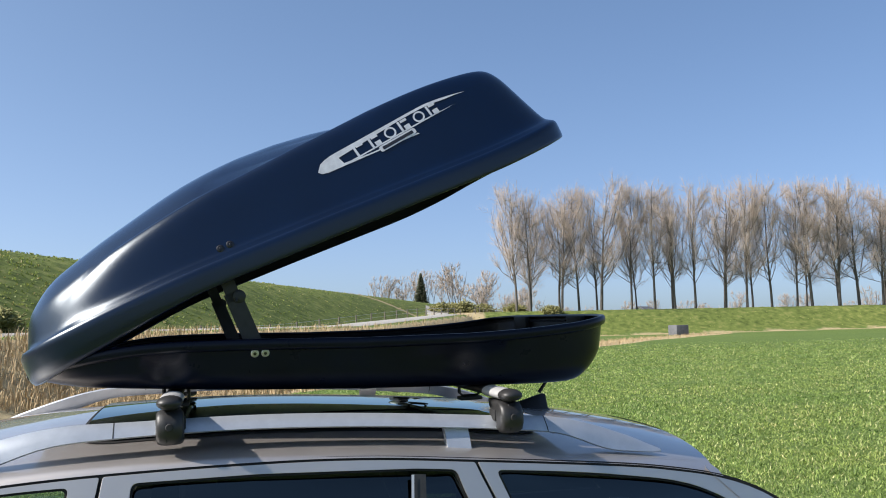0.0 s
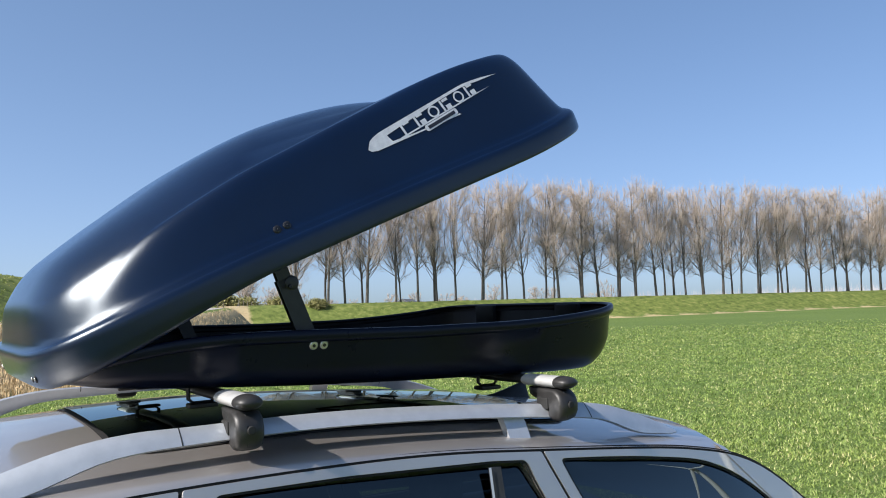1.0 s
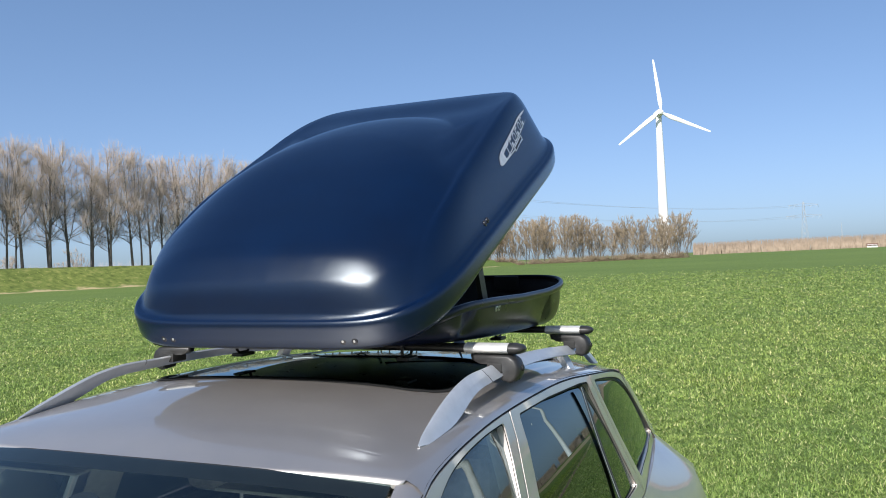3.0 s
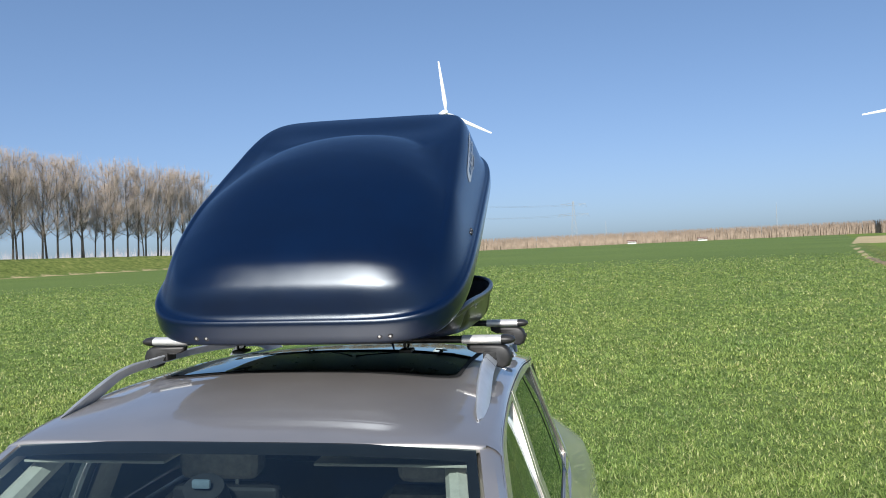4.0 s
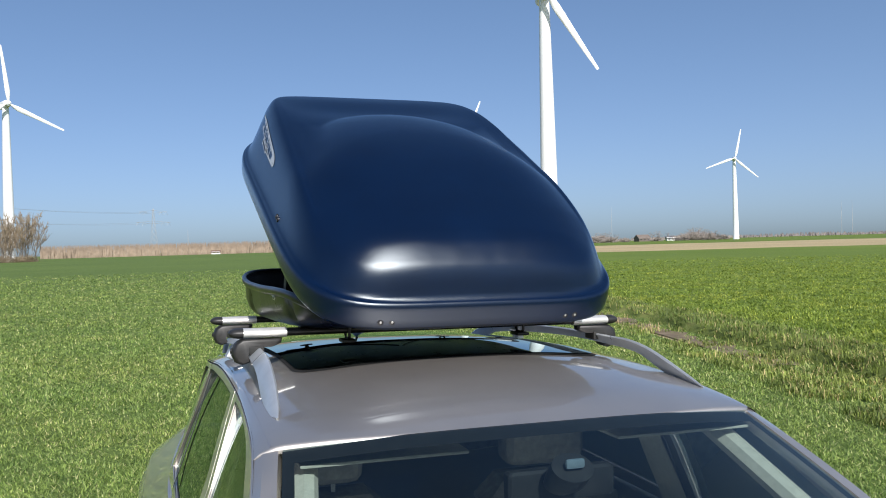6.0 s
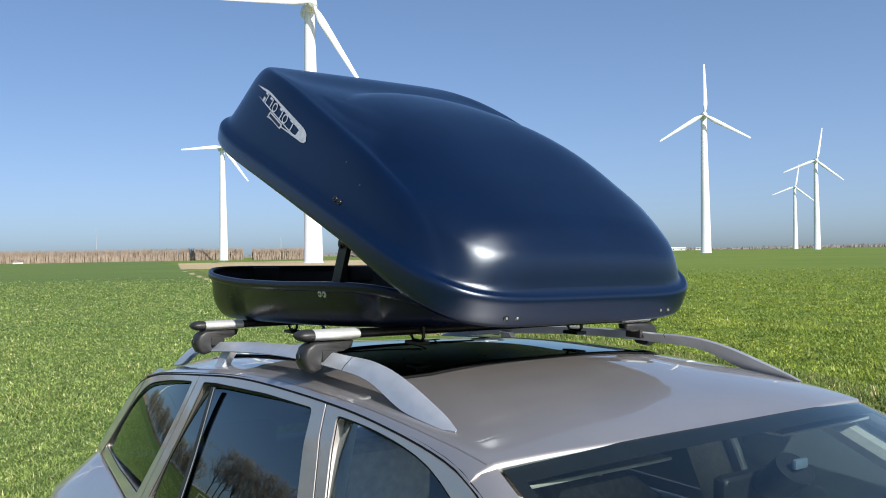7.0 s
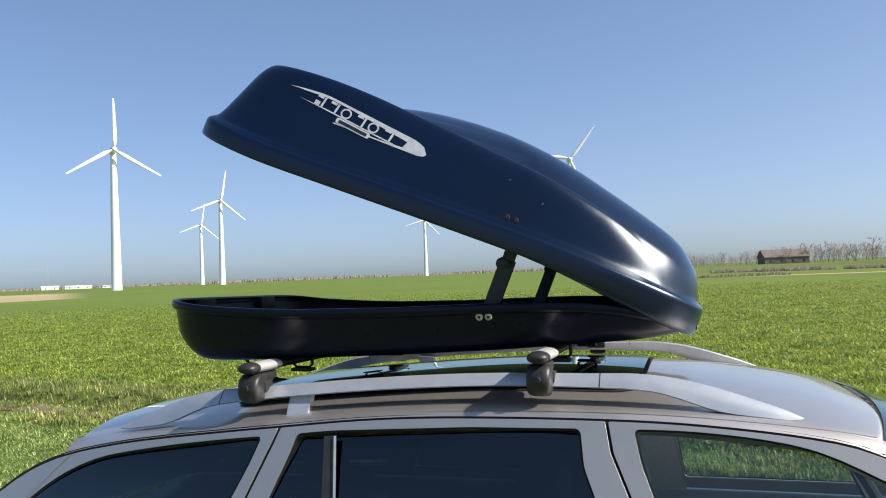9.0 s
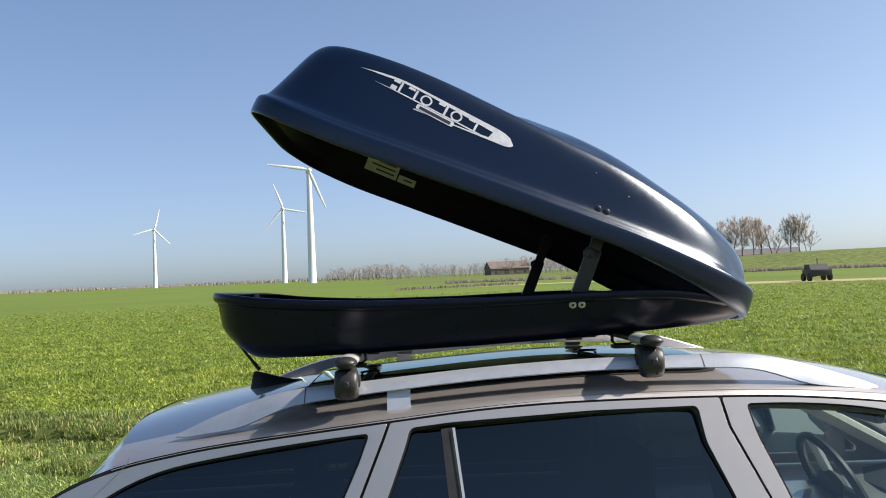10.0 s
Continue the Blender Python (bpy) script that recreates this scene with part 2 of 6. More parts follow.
def ground_material():
    """Field soil and sward; the zones come with the mesh as four weights."""
    m, n, l, b = material("fields")
    fine = noise_node(n, l, 9.0, 8.0, rough=0.75)
    mid = noise_node(n, l, 0.9, 6.0)
    wide = noise_node(n, l, 0.03, 5.0)

    def attr(name):
        a = n.new("ShaderNodeAttribute")
        a.attribute_name = name
        return a.outputs["Fac"]

    def mixed(fac, c1, c2, mode="MIX"):
        x = n.new("ShaderNodeMix")
        x.data_type, x.blend_type = "RGBA", mode
        if hasattr(fac, "links"):
            l.new(fac, x.inputs[0])
        else:
            x.inputs[0].default_value = fac
        l.new(c1, x.inputs[6])
        l.new(c2, x.inputs[7])
        return x.outputs[2]

    def edge(fac):
        """A zone's weight with an edge frayed by noise."""
        s = n.new("ShaderNodeMath")
        s.operation = "MULTIPLY_ADD"
        l.new(mid.outputs["Fac"], s.inputs[0])
        s.inputs[1].default_value = 0.5
        l.new(fac, s.inputs[2])
        r = n.new("ShaderNodeMapRange")
        r.inputs["From Min"].default_value, r.inputs["From Max"].default_value = 0.62, 0.88
        l.new(s.outputs[0], r.inputs["Value"])
        return r.outputs[0]

    wheat = ramp(n, l, fine.outputs["Fac"], [(0.30, (0.050, 0.082, 0.022)), (0.5, (0.105, 0.155, 0.042)), (0.68, (0.18, 0.24, 0.074))]).outputs[0]
    crop = ramp(n, l, fine.outputs["Fac"], [(0.3, (0.075, 0.112, 0.022)), (0.5, (0.125, 0.178, 0.036)), (0.75, (0.19, 0.25, 0.052))]).outputs[0]
    rough = ramp(n, l, mid.outputs["Fac"], [(0.3, (0.06, 0.085, 0.022)), (0.55, (0.14, 0.175, 0.048)), (0.75, (0.25, 0.24, 0.095))]).outputs[0]
    dry = ramp(n, l, fine.outputs["Fac"], [(0.3, (0.28, 0.21, 0.125)), (0.6, (0.48, 0.385, 0.245)), (0.8, (0.58, 0.49, 0.335))]).outputs[0]
    tone = ramp(n, l, wide.outputs["Fac"], [(0.3, (0.82, 0.86, 0.8)), (0.7, (1.1, 1.08, 1.0))]).outputs[0]
    c = mixed(edge(attr("crop")), wheat, crop)
    c = mixed(edge(attr("rough")), c, rough)
    c = mixed(edge(attr("dry")), c, dry)
    c = mixed(1.0, c, tone, "MULTIPLY")
    l.new(c, b.inputs["Base Color"])
    b.inputs["Roughness"].default_value = 0.9
    b.inputs["Specular IOR Level"].default_value = 0.15
    bump(n, l, fine.outputs["Fac"], b, 0.7, 0.05)
    return m


M_GROUND = ground_material()
M_SOIL = surface("ditch_soil", (0.10, 0.075, 0.045), (0.24, 0.18, 0.115), 2.5, 0.9, bump_scale=30, bump_strength=0.6, bump_distance=0.02)
M_DARKSOIL = surface("dark_turned_soil", (0.05, 0.04, 0.028), (0.13, 0.105, 0.075), 2.0, 0.95, bump_scale=12, bump_strength=0.6, bump_distance=0.05)
M_ROAD = surface("pale_asphalt", (0.30, 0.28, 0.25), (0.40, 0.38, 0.34), 0.8, 0.85)

# ---- mesh helpers ----


def smooth(ob, angle=None):
    for p in ob.data.polygons:
        p.use_smooth = True
    if angle:
        ob.data.set_sharp_from_angle(angle=radians(angle))
    return ob


def part(name, bm, mat, parent=None, label="", sharp=35):
    """Links a bmesh as one mesh object under a thing or a part."""
    me = bpy.data.meshes.new(name)
    bmesh.ops.recalc_face_normals(bm, faces=bm.faces)
    bm.to_mesh(me)
    bm.free()
    me.materials.append(mat)
    ob = new(name, me)
    smooth(ob, sharp)
    if parent is not None:
        ob.parent = parent
    return tagged(ob, label)


def facing(ob, way):
    """Turns the faces of an open sheet to look along a direction."""
    if sum((p.normal.dot(way) * p.area for p in ob.data.polygons), 0.0) < 0:
        ob.data.flip_normals()
    return ob


def empty(name, m, label, category, group="", kind=""):
    ob = new(name)
    ob.empty_display_size = 0.1
    ob.matrix_world = m
    return tagged(ob, label, category, group, kind)


def tri_mesh(name, V, T, mat, parent=None):
    """A mesh object from arrays of points and triangles."""
    V, T = np.asarray(V, np.float32), np.asarray(T, np.int32)
    me = bpy.data.meshes.new(name)
    me.vertices.add(len(V))
    me.vertices.foreach_set("co", V.ravel())
    me.loops.add(T.size)
    me.loops.foreach_set("vertex_index", T.ravel())
    me.polygons.add(len(T))
    me.polygons.foreach_set("loop_start", np.arange(0, T.size, T.shape[1], dtype=np.int32))
    me.polygons.foreach_set("loop_total", np.full(len(T), T.shape[1], np.int32))
    me.update(calc_edges=True)
    me.validate()
    me.materials.append(mat)
    ob = new(name, me)
    if parent is not None:
        ob.parent = parent
    return ob


def rings_bm(rings, close=True, cap0=False, cap1=False, bm=None):
    """Skins a row of point rings of equal length."""
    bm = bm or bmesh.new()
    rows = [[bm.verts.new(p) for p in r] for r in rings]
    k = len(rows[0])
    for a, b in zip(rows, rows[1:]):
        for i in range(k if close else k - 1):
            j = (i + 1) % k
            bm.faces.new((a[i], a[j], b[j], b[i]))
    if cap0:
        bm.faces.new(rows[0])
    if cap1:
        bm.faces.new(rows[-1])
    return bm


def tube(points, radius, sides=8, cap=True, bm=None, squash=1.0):
    """A tube along points; radius is one number or one for each point."""
    pts = [Vector(p) for p in points]
    rad = radius if isinstance(radius, (list, tuple)) else [radius] * len(pts)
    rings = []
    for i, p in enumerate(pts):
        d = (pts[min(i + 1, len(pts) - 1)] - pts[max(i - 1, 0)]).normalized()
        u = d.cross((0, 0, 1) if abs(d.z) < 0.95 else (1, 0, 0)).normalized()
        v = d.cross(u)
        rings.append([p + rad[i] * (math.cos(a) * u + squash * math.sin(a) * v) for a in (2 * math.pi * j / sides for j in range(sides))])
    return rings_bm(rings, True, cap, cap, bm)


def box(lo, hi, bevel=0.0, segments=2, bm=None):
    out = bmesh.new()
    r = bmesh.ops.create_cube(out, size=1)
    for v in out.verts:
        v.co = [(lo[i] + hi[i]) / 2 + v.co[i] * (hi[i] - lo[i]) for i in range(3)]
    if bevel:
        bmesh.ops.bevel(out, geom=out.edges[:], offset=bevel, segments=segments, profile=0.6, affect="EDGES")
    if bm is None:
        return out
    me = bpy.data.meshes.new("tmp")
    out.to_mesh(me)
    out.free()
    bm.from_mesh(me)
    bpy.data.meshes.remove(me)
    return bm


def disc(center, axis, radius, thick, sides=16, dome=0.3):
    """A bolt head or rivet: a low domed disc."""
    c, d = Vector(center), Vector(axis).normalized()
    u = d.cross((0, 0, 1) if abs(d.z) < 0.9 else (0, 1, 0)).normalized()
    v = d.cross(u)
    ring = lambda r, h: [c + d * h + r * (math.cos(a) * u + math.sin(a) * v) for a in (2 * math.pi * j / sides for j in range(sides))]
    return rings_bm([ring(radius, -0.002), ring(radius, thick * 0.6), ring(radius * 0.8, thick), ring(radius * dome, thick * 1.05)], True, True, True)


def interp(x, table):
    xs, ys = zip(*table)
    return float(np.interp(x, xs, ys))


def soft_interp(x, table):
    """Smooth (cubic) interpolation through a short table."""
    xs, ys = zip(*table)
    if x <= xs[0]:
        return ys[0]
    if x >= xs[-1]:
        return ys[-1]
    i = next(k for k in range(len(xs) - 1) if xs[k] <= x <= xs[k + 1])
    h = xs[i + 1] - xs[i]
    t = (x - xs[i]) / h
    d = lambda k: 0.0 if len(xs) < 3 else (ys[min(k + 1, len(xs) - 1)] - ys[max(k - 1, 0)]) / (xs[min(k + 1, len(xs) - 1)] - xs[max(k - 1, 0)])
    return (2 * t**3 - 3 * t**2 + 1) * ys[i] + (t**3 - 2 * t**2 + t) * h * d(i) + (-2 * t**3 + 3 * t**2) * ys[i + 1] + (t**3 - t**2) * h * d(i + 1)


def modifier(ob, kind, **values):
    m = ob.modifiers.new(kind.lower(), kind)
    if kind == "SOLIDIFY":
        m.thickness, m.offset = values["thickness"], values["offset"]
    if kind == "BEVEL":
        m.width, m.segments, m.limit_method = values["width"], values.get("segments", 2), "ANGLE"
    return ob

# ---- ground ----
# Lines of the land, in metres from the car.
TREES_A, TREES_B = Vector((143, -59)), Vector((104, -226))
DIKE_A, DIKE_D = Vector((70, 14)), Vector((0.89, -0.456))
DITCH = [(2.0, 60.0), (-3.2, 12.0), (-4.6, 4.0), (-5.9, -1.8), (-7.3, -6.6), (-8.6, -12.0), (-11.5, -24.5), (-14.4, -34.4), (-20.0, -56.0), (-27.0, -80.0), (-34.0, -104.0)]
ROAD = [(-20, 31, 1.0), (4.7, 18.3, 1.5), (31, 4.5, 1.9), (58, -9, 2.1), (103, -30, 3.6), (165, -46, 5.0)]
REEDS = [(-4, 13), (12, 7.5), (24, 0), (31, -8), (49, -18), (80, -44), (113, -77)]


def to_line(x, y, pts):
    """Distance to a polyline and the side of it (positive to its right)."""
    best, side = None, None
    for (ax, ay), (bx, by) in zip(pts, pts[1:]):
        dx, dy = bx - ax, by - ay
        q = dx * dx + dy * dy
        t = np.clip(((x - ax) * dx + (y - ay) * dy) / q, 0, 1)
        d = np.hypot(x - ax - t * dx, y - ay - t * dy)
        s = ((x - ax) * dy - (y - ay) * dx) / np.sqrt(q)
        if best is None:
            best, side = d, s
        else:
            side = np.where(d < best, s, side)
            best = np.minimum(d, best)
    return best, side


def step01(x, a, b):
    t = np.clip((x - a) / (b - a), 0, 1)
    return t * t * (3 - 2 * t)


def land(x, y):
    """Height of the ground, and the weights of crop, rough and dry ground."""
    r = np.hypot(x, y)
    z = 0.04 * np.sin(x * 0.21 + 1.3) * np.sin(y * 0.17) * step01(r, 4, 12)
    # drainage ditch between the two fields
    d, s = to_line(x, y, DITCH)
    cut = 1 - step01(d, 0.1, 0.75)
    z = z - 0.55 * cut
    crop = step01(s, 1.5, 2.2)
    rough = step01(s, 0.3, 0.8) * (1 - step01(s, 1.6, 2.4)) * step01(150 - r, 0, 40)
    dry = (1 - step01(np.abs(s + 0.05), 0.10, 0.30)) * (d < 1.5) * 0.9 * step01(-y, 7.0, 11.0)
    z = z + 0.12 * rough
    # tan stubble strip beyond the crop field and the track at its head
    far = -(x * 0.42 + y * 0.907)
    az = np.degrees(np.arctan2(x, y))
    west = (1 - step01(az, -136, -124)) * (az > -162)
    strip = step01(far, 124, 130) * (1 - step01(far, 260, 300)) * west
    dry = np.maximum(dry, strip)
    crop = np.maximum(crop * (1 - strip), 0)
    # bank under the poplars
    a, b = (TREES_A.x, TREES_A.y), (TREES_B.x, TREES_B.y)
    ax, ay, bx, by = a[0] * 1.2 - b[0] * 0.2, a[1] * 1.2 - b[1] * 0.2, b[0] * 1.06 - a[0] * 0.06, b[1] * 1.06 - a[1] * 0.06
    db, sb = to_line(x, y, [(ax, ay), (bx, by)])
    k = np.clip(((x - ax) * (bx - ax) + (y - ay) * (by - ay)) / ((bx - ax) ** 2 + (by - ay) ** 2), 0, 1)
    crest = 4.9 - 1.6 * k
    bank = crest * (1 - step01(np.where(sb > 0, db, db * 0.25), 3, 15))
    z = np.maximum(z, bank)
    rough = np.maximum(rough, 1 - step01(np.abs(db - 6), 6, 10))
    dry = np.maximum(dry, (1 - step01(np.abs(db - 16.5), 1.2, 3.0)) * (sb > 0) * 0.75)
    # sea dike
    px, py = x - DIKE_A.x, y - DIKE_A.y
    along, across = px * DIKE_D.x + py * DIKE_D.y, -(px * DIKE_D.y - py * DIKE_D.x)
    fade = 1 - step01(along, 150, 330)
    dike = 8.2 * (1 - step01(np.abs(across) - 2.0, 0, 24)) * fade
    z = np.maximum(z, np.where(along > -200, dike, 0))
    on_dike = np.clip(dike / 1.2, 0, 1)
    rough = np.maximum(rough, on_dike)
    # causeway of the farm road, with a dry verge on the field's side
    best, level, right = np.full(np.shape(x), 1e9), np.zeros(np.shape(x)), np.zeros(np.shape(x))
    for (ax2, ay2, az2), (bx2, by2, bz2) in zip(ROAD, ROAD[1:]):
        dx, dy = bx2 - ax2, by2 - ay2
        t = np.clip(((x - ax2) * dx + (y - ay2) * dy) / (dx * dx + dy * dy), 0, 1)
        dd = np.hypot(x - ax2 - t * dx, y - ay2 - t * dy)
        near = dd < best
        level = np.where(near, az2 + t * (bz2 - az2), level)
        right = np.where(near, ((x - ax2) * dy - (y - ay2) * dx) / np.hypot(dx, dy), right)
        best = np.minimum(best, dd)
    z = np.maximum(z, level * (1 - step01(best, 2.6, 7.5)))
    dry = np.maximum(dry, 0.85 * step01(right, 2.6, 3.4) * (1 - step01(right, 7, 10)) * (best < 11))
    # reeds
    dr, _ = to_line(x, y, REEDS)
    dry = np.maximum(dry, 1 - step01(dr, 2.0, 3.6))
    # low dike and dirt track to the north-west
    nw = (az > -92) & (az < -5)
    z = np.maximum(z, 3.6 * step01(r, 150, 200) * (1 - step01(r, 240, 300)) * step01(az, -88, -62) * nw)
    dry = np.maximum(dry, (1 - step01(np.abs(x * math.sin(radians(-64)) + y * math.cos(radians(-64)) - 71), 2.2, 4.0)) * step01(az, -72, -69) * nw)
    dry = np.maximum(dry, (1 - step01(np.abs(r - 108), 2.5, 5)) * step01(az, -92, -88) * (1 - step01(az, -76, -73)) * 0.7)
    rough = np.maximum(rough, step01(r, 140, 180) * nw)
    return z, crop, rough, dry


def build_ground():
    radii = np.concatenate([np.linspace(0.6, 16, 110), 16 * (300 / 16) ** np.linspace(0.02, 1, 110), 300 * (4500 / 300) ** np.linspace(0.06, 1, 22)])
    n = 900
    ang = np.linspace(0, 2 * math.pi, n, endpoint=False)
    X, Y = radii[:, None] * np.sin(ang), radii[:, None] * np.cos(ang)
    z, crop, rough, dry = land(X, Y)
    V = np.concatenate([[[0, 0, 0]], np.stack([X, Y, z], -1).reshape(-1, 3)])
    i = np.arange(n)
    j = (i + 1) % n
    base = 1 + n * np.arange(len(radii) - 1)[:, None]
    Q = np.stack([base + i, base + n + i, base + n + j, base + j], -1).reshape(-1, 4)
    ob = tri_mesh("ground", V, Q[:, ::-1], M_GROUND)
    c = tri_mesh("tmp", V[: n + 1], np.stack([np.zeros(n, int), 1 + j, 1 + i], -1), M_GROUND)
    bm = bmesh.new()
    bm.from_mesh(ob.data)
    bm.from_mesh(c.data)
    bm.to_mesh(ob.data)
    bm.free()
    bpy.data.objects.remove(c)
    P = np.zeros(len(ob.data.vertices) * 3, np.float32)
    ob.data.vertices.foreach_get("co", P)
    P = P.reshape(-1, 3)
    _, crop, rough, dry = land(P[:, 0], P[:, 1])
    for name, w in (("crop", crop), ("rough", rough), ("dry", dry)):
        a = ob.data.attributes.new(name, "FLOAT", "POINT")
        a.data.foreach_set("value", np.asarray(w, np.float32))
    smooth(ob)
    tagged(ob, "flat green farmland with a ditch, banks and grassy dikes", "ground", kind="structure")


build_ground()


def height(x, y):
    return float(land(np.array([x], float), np.array([y], float))[0][0])


# narrow farm road along the dike's foot
def build_road():
    pts = [(a, b) for a, b, _ in ROAD]
    rings = []
    for i in range(90):
        k = i / 89 * (len(pts) - 1)
        a = min(int(k), len(pts) - 2)
        p = Vector(pts[a]).lerp(Vector(pts[a + 1]), k - a)
        d = (Vector(pts[a + 1]) - Vector(pts[a])).normalized()
        s = Vector((-d.y, d.x)) * 2.0
        rings.append([(p.x + s.x * u, p.y + s.y * u, height(p.x + s.x * u, p.y + s.y * u) + 0.12 - 0.1 * abs(u) ** 6) for u in (-1, -0.9, 0, 0.9, 1)])
    tagged(part("road", rings_bm(rings, False), M_ROAD), "narrow pale farm road along the foot of the dike", "road", kind="structure")


build_road()



def build_ditch_bed():
    """Bare soil along the bottom and the far side of the ditch."""
    pts = [Vector(p) for p in DITCH[4:9]]
    rings = []
    for i in range(121):
        k = i / 120 * (len(pts) - 1)
        a = min(int(k), len(pts) - 2)
        p = pts[a].lerp(pts[a + 1], k - a)
        d = (pts[a + 1] - pts[a]).normalized()
        n = Vector((d.y, -d.x))
        w = 0.08 * math.sin(i * 1.7) + 0.06 * math.sin(i * 0.61)
        rings.append([(*(p + n * u), height(*(p + n * u)) + 0.02) for u in (-0.16, 0.0, 0.14, 0.28 + w)])
    tagged(part("ditch_bed", rings_bm(rings, False), M_SOIL), "brown soil in the bed of the drainage ditch", "ditch", kind="structure")


build_ditch_bed()


def build_margin():
    """A rough brown margin of dead weeds at the head of the crop field."""
    rng = np.random.default_rng(58)
    tw = Twigs()
    for i in range(5200):
        a, r = radians(rng.uniform(-88, -58)), rng.uniform(147, 153)
        x, y = r * math.sin(a), r * math.cos(a)
        if patches(np.array([x]), np.array([y]), 5.0)[0] < 0.3:
            continue
        foot = np.array([x, y, height(x, y) - 0.05])
        tw.cone(foot, foot + np.array([rng.normal(0, 0.3), rng.normal(0, 0.3), rng.uniform(0.25, 0.8)]), 0.09)
    tagged(tw.make("field_margin", M_WOOD, None), "rough brown margin of dead weeds beyond the crop", "weeds", kind="stuff")


# ---- wind turbines ----
def turbine_meshes():
    tower = tube([(0, 0, 0), (0, 0, 0.4), (0, 0, 20), (0, 0, 40), (0, 0, 57.2)], [2.35, 2.15, 1.85, 1.5, 1.15], 24)
    nac = rings_bm([[(w * math.cos(a), y, h * math.sin(a)) for a in (2 * math.pi * j / 16 for j in range(16))] for y, w, h in ((-3.0, 1.0, 1.0), (-2.6, 1.35, 1.4), (1.5, 1.5, 1.6), (4.6, 1.35, 1.4), (5.2, 0.8, 0.9))], True, True, True)
    hub = rings_bm([[(r * math.cos(a), y, r * math.sin(a)) for a in (2 * math.pi * j / 16 for j in range(16))] for y, r in ((-3.0, 1.1), (-3.6, 1.15), (-4.4, 0.95), (-4.9, 0.35))], True, True, True)
    rings = []
    for t in np.linspace(0, 1, 14):
        c = 0.45 + 1.35 * math.sin(min(1, t / 0.2) * math.pi / 2) * (1 - t) ** 0.9 + 0.12
        th = 0.5 * (1 - t) ** 1.3 + 0.06
        tw = radians(14 * (1 - t) ** 2)
        z = 0.9 + 20.3 * t
        rings.append([((c * 0.55 * math.cos(a) + 0.2 * c) * math.cos(tw) - th * math.sin(a) * math.sin(tw), -3.9 + (c * 0.55 * math.cos(a) + 0.2 * c) * math.sin(tw) + th * math.sin(a) * math.cos(tw), z) for a in (2 * math.pi * j / 12 for j in range(12))])
    blade = rings_bm(rings, True, True, True)
    return tower, nac, hub, blade


def build_turbines():
    table = [(347, 171.77, 57.9, -6, 14), (466, -159.24, 60.3, 24, 12), (198, -153.43, 60.0, 28, 10), (627, -141.6, 56.6, 12, 8), (370, -127.16, 57.7, 0, 6), (866, -121.85, 58.8, 10, 6), (606, -120.58, 58.4, 10, 6), (900, -107.02, 59.1, 15, 6), (448, -97.0, 59.3, 38, 4), (716, -98.8, 62.0, -20, 4)]
    first = None
    for d, az, h, phase, yaw in table:
        x, y = d * math.sin(radians(az)), d * math.cos(radians(az))
        m = pose(x, y, 0, 0, 0, -az + yaw)
        if first is None:
            first = empty("wind_turbine", m, "white three-bladed wind turbine on a tapered tower in the fields", "wind turbine", "wind turbines")
            tw, nc, hb, bl = turbine_meshes()
            part("tower", tw, M_WHITE, first)
            part("nacelle", nc, M_WHITE, first).location = (0, 0, 58.2)
            part("hub", hb, M_WHITE, first).location = (0, 0, 58.2)
            b = part("blade", bl, M_WHITE, first)
            b.matrix_local = pose(0, 0, 58.2, 0, phase, 0)
            for k in (1, 2):
                c = new("blade", b.data)
                c.parent = first
                c.matrix_local = pose(0, 0, 58.2, 0, phase + 120 * k, 0)
            first.scale = (h / 58.2,) * 3
        else:
            t = copy_thing(first, m)
            t.scale = (h / 58.2,) * 3
            k = 0
            for ch in t.children:
                if ch.name.startswith("blade"):
                    ch.matrix_local = pose(0, 0, 58.2, 0, phase + 120 * k, 0)
                    k += 1


build_turbines()

# ---- trees ----


class Twigs:
    """Collects thin tapered prisms into one array."""

    def __init__(self):
        self.v, self.t, self.n = [], [], 0

    def add(self, pts, r0, r1, sides=3):
        pts = np.asarray(pts, float)
        d = np.gradient(pts, axis=0)
        d /= np.linalg.norm(d, axis=1)[:, None] + 1e-9
        ref = np.where(np.abs(d[:, 2:3]) < 0.95, [[0, 0, 1.0]], [[1.0, 0, 0]])
        u = np.cross(d, ref)
        u /= np.linalg.norm(u, axis=1)[:, None] + 1e-9
        w = np.cross(d, u)
        r = np.linspace(r0, r1, len(pts))[:, None]
        a = 2 * math.pi * np.arange(sides) / sides
        ring = pts[:, None] + r[:, None] * (np.cos(a)[None, :, None] * u[:, None] + np.sin(a)[None, :, None] * w[:, None])
        self.v.append(ring.reshape(-1, 3))
        for i in range(len(pts) - 1):
            for j in range(sides):
                p, q = self.n + i * sides + j, self.n + i * sides + (j + 1) % sides
                self.t += [(p, q, q + sides), (p, q + sides, p + sides)]
        self.n += len(pts) * sides

    def cone(self, foot, tip, r):
        """The thinnest twigs: a spike of three faces."""
        d = unit(tip - foot)
        u = unit(np.cross(d, (0.3, 0.5, 0.81)))
        w = np.cross(d, u)
        self.v.append(np.array([foot + r * u, foot + r * (0.866 * w - 0.5 * u), foot - r * (0.866 * w + 0.5 * u), tip]))
        k = self.n
        self.t += [(k, k + 1, k + 3), (k + 1, k + 2, k + 3), (k + 2, k, k + 3)]
        self.n += 4

    def make(self, name, mat, parent):
        ob = tri_mesh(name, np.concatenate(self.v), self.t, mat, parent)
        return smooth(ob)


def unit(v):
    return v / (np.linalg.norm(v) + 1e-9)


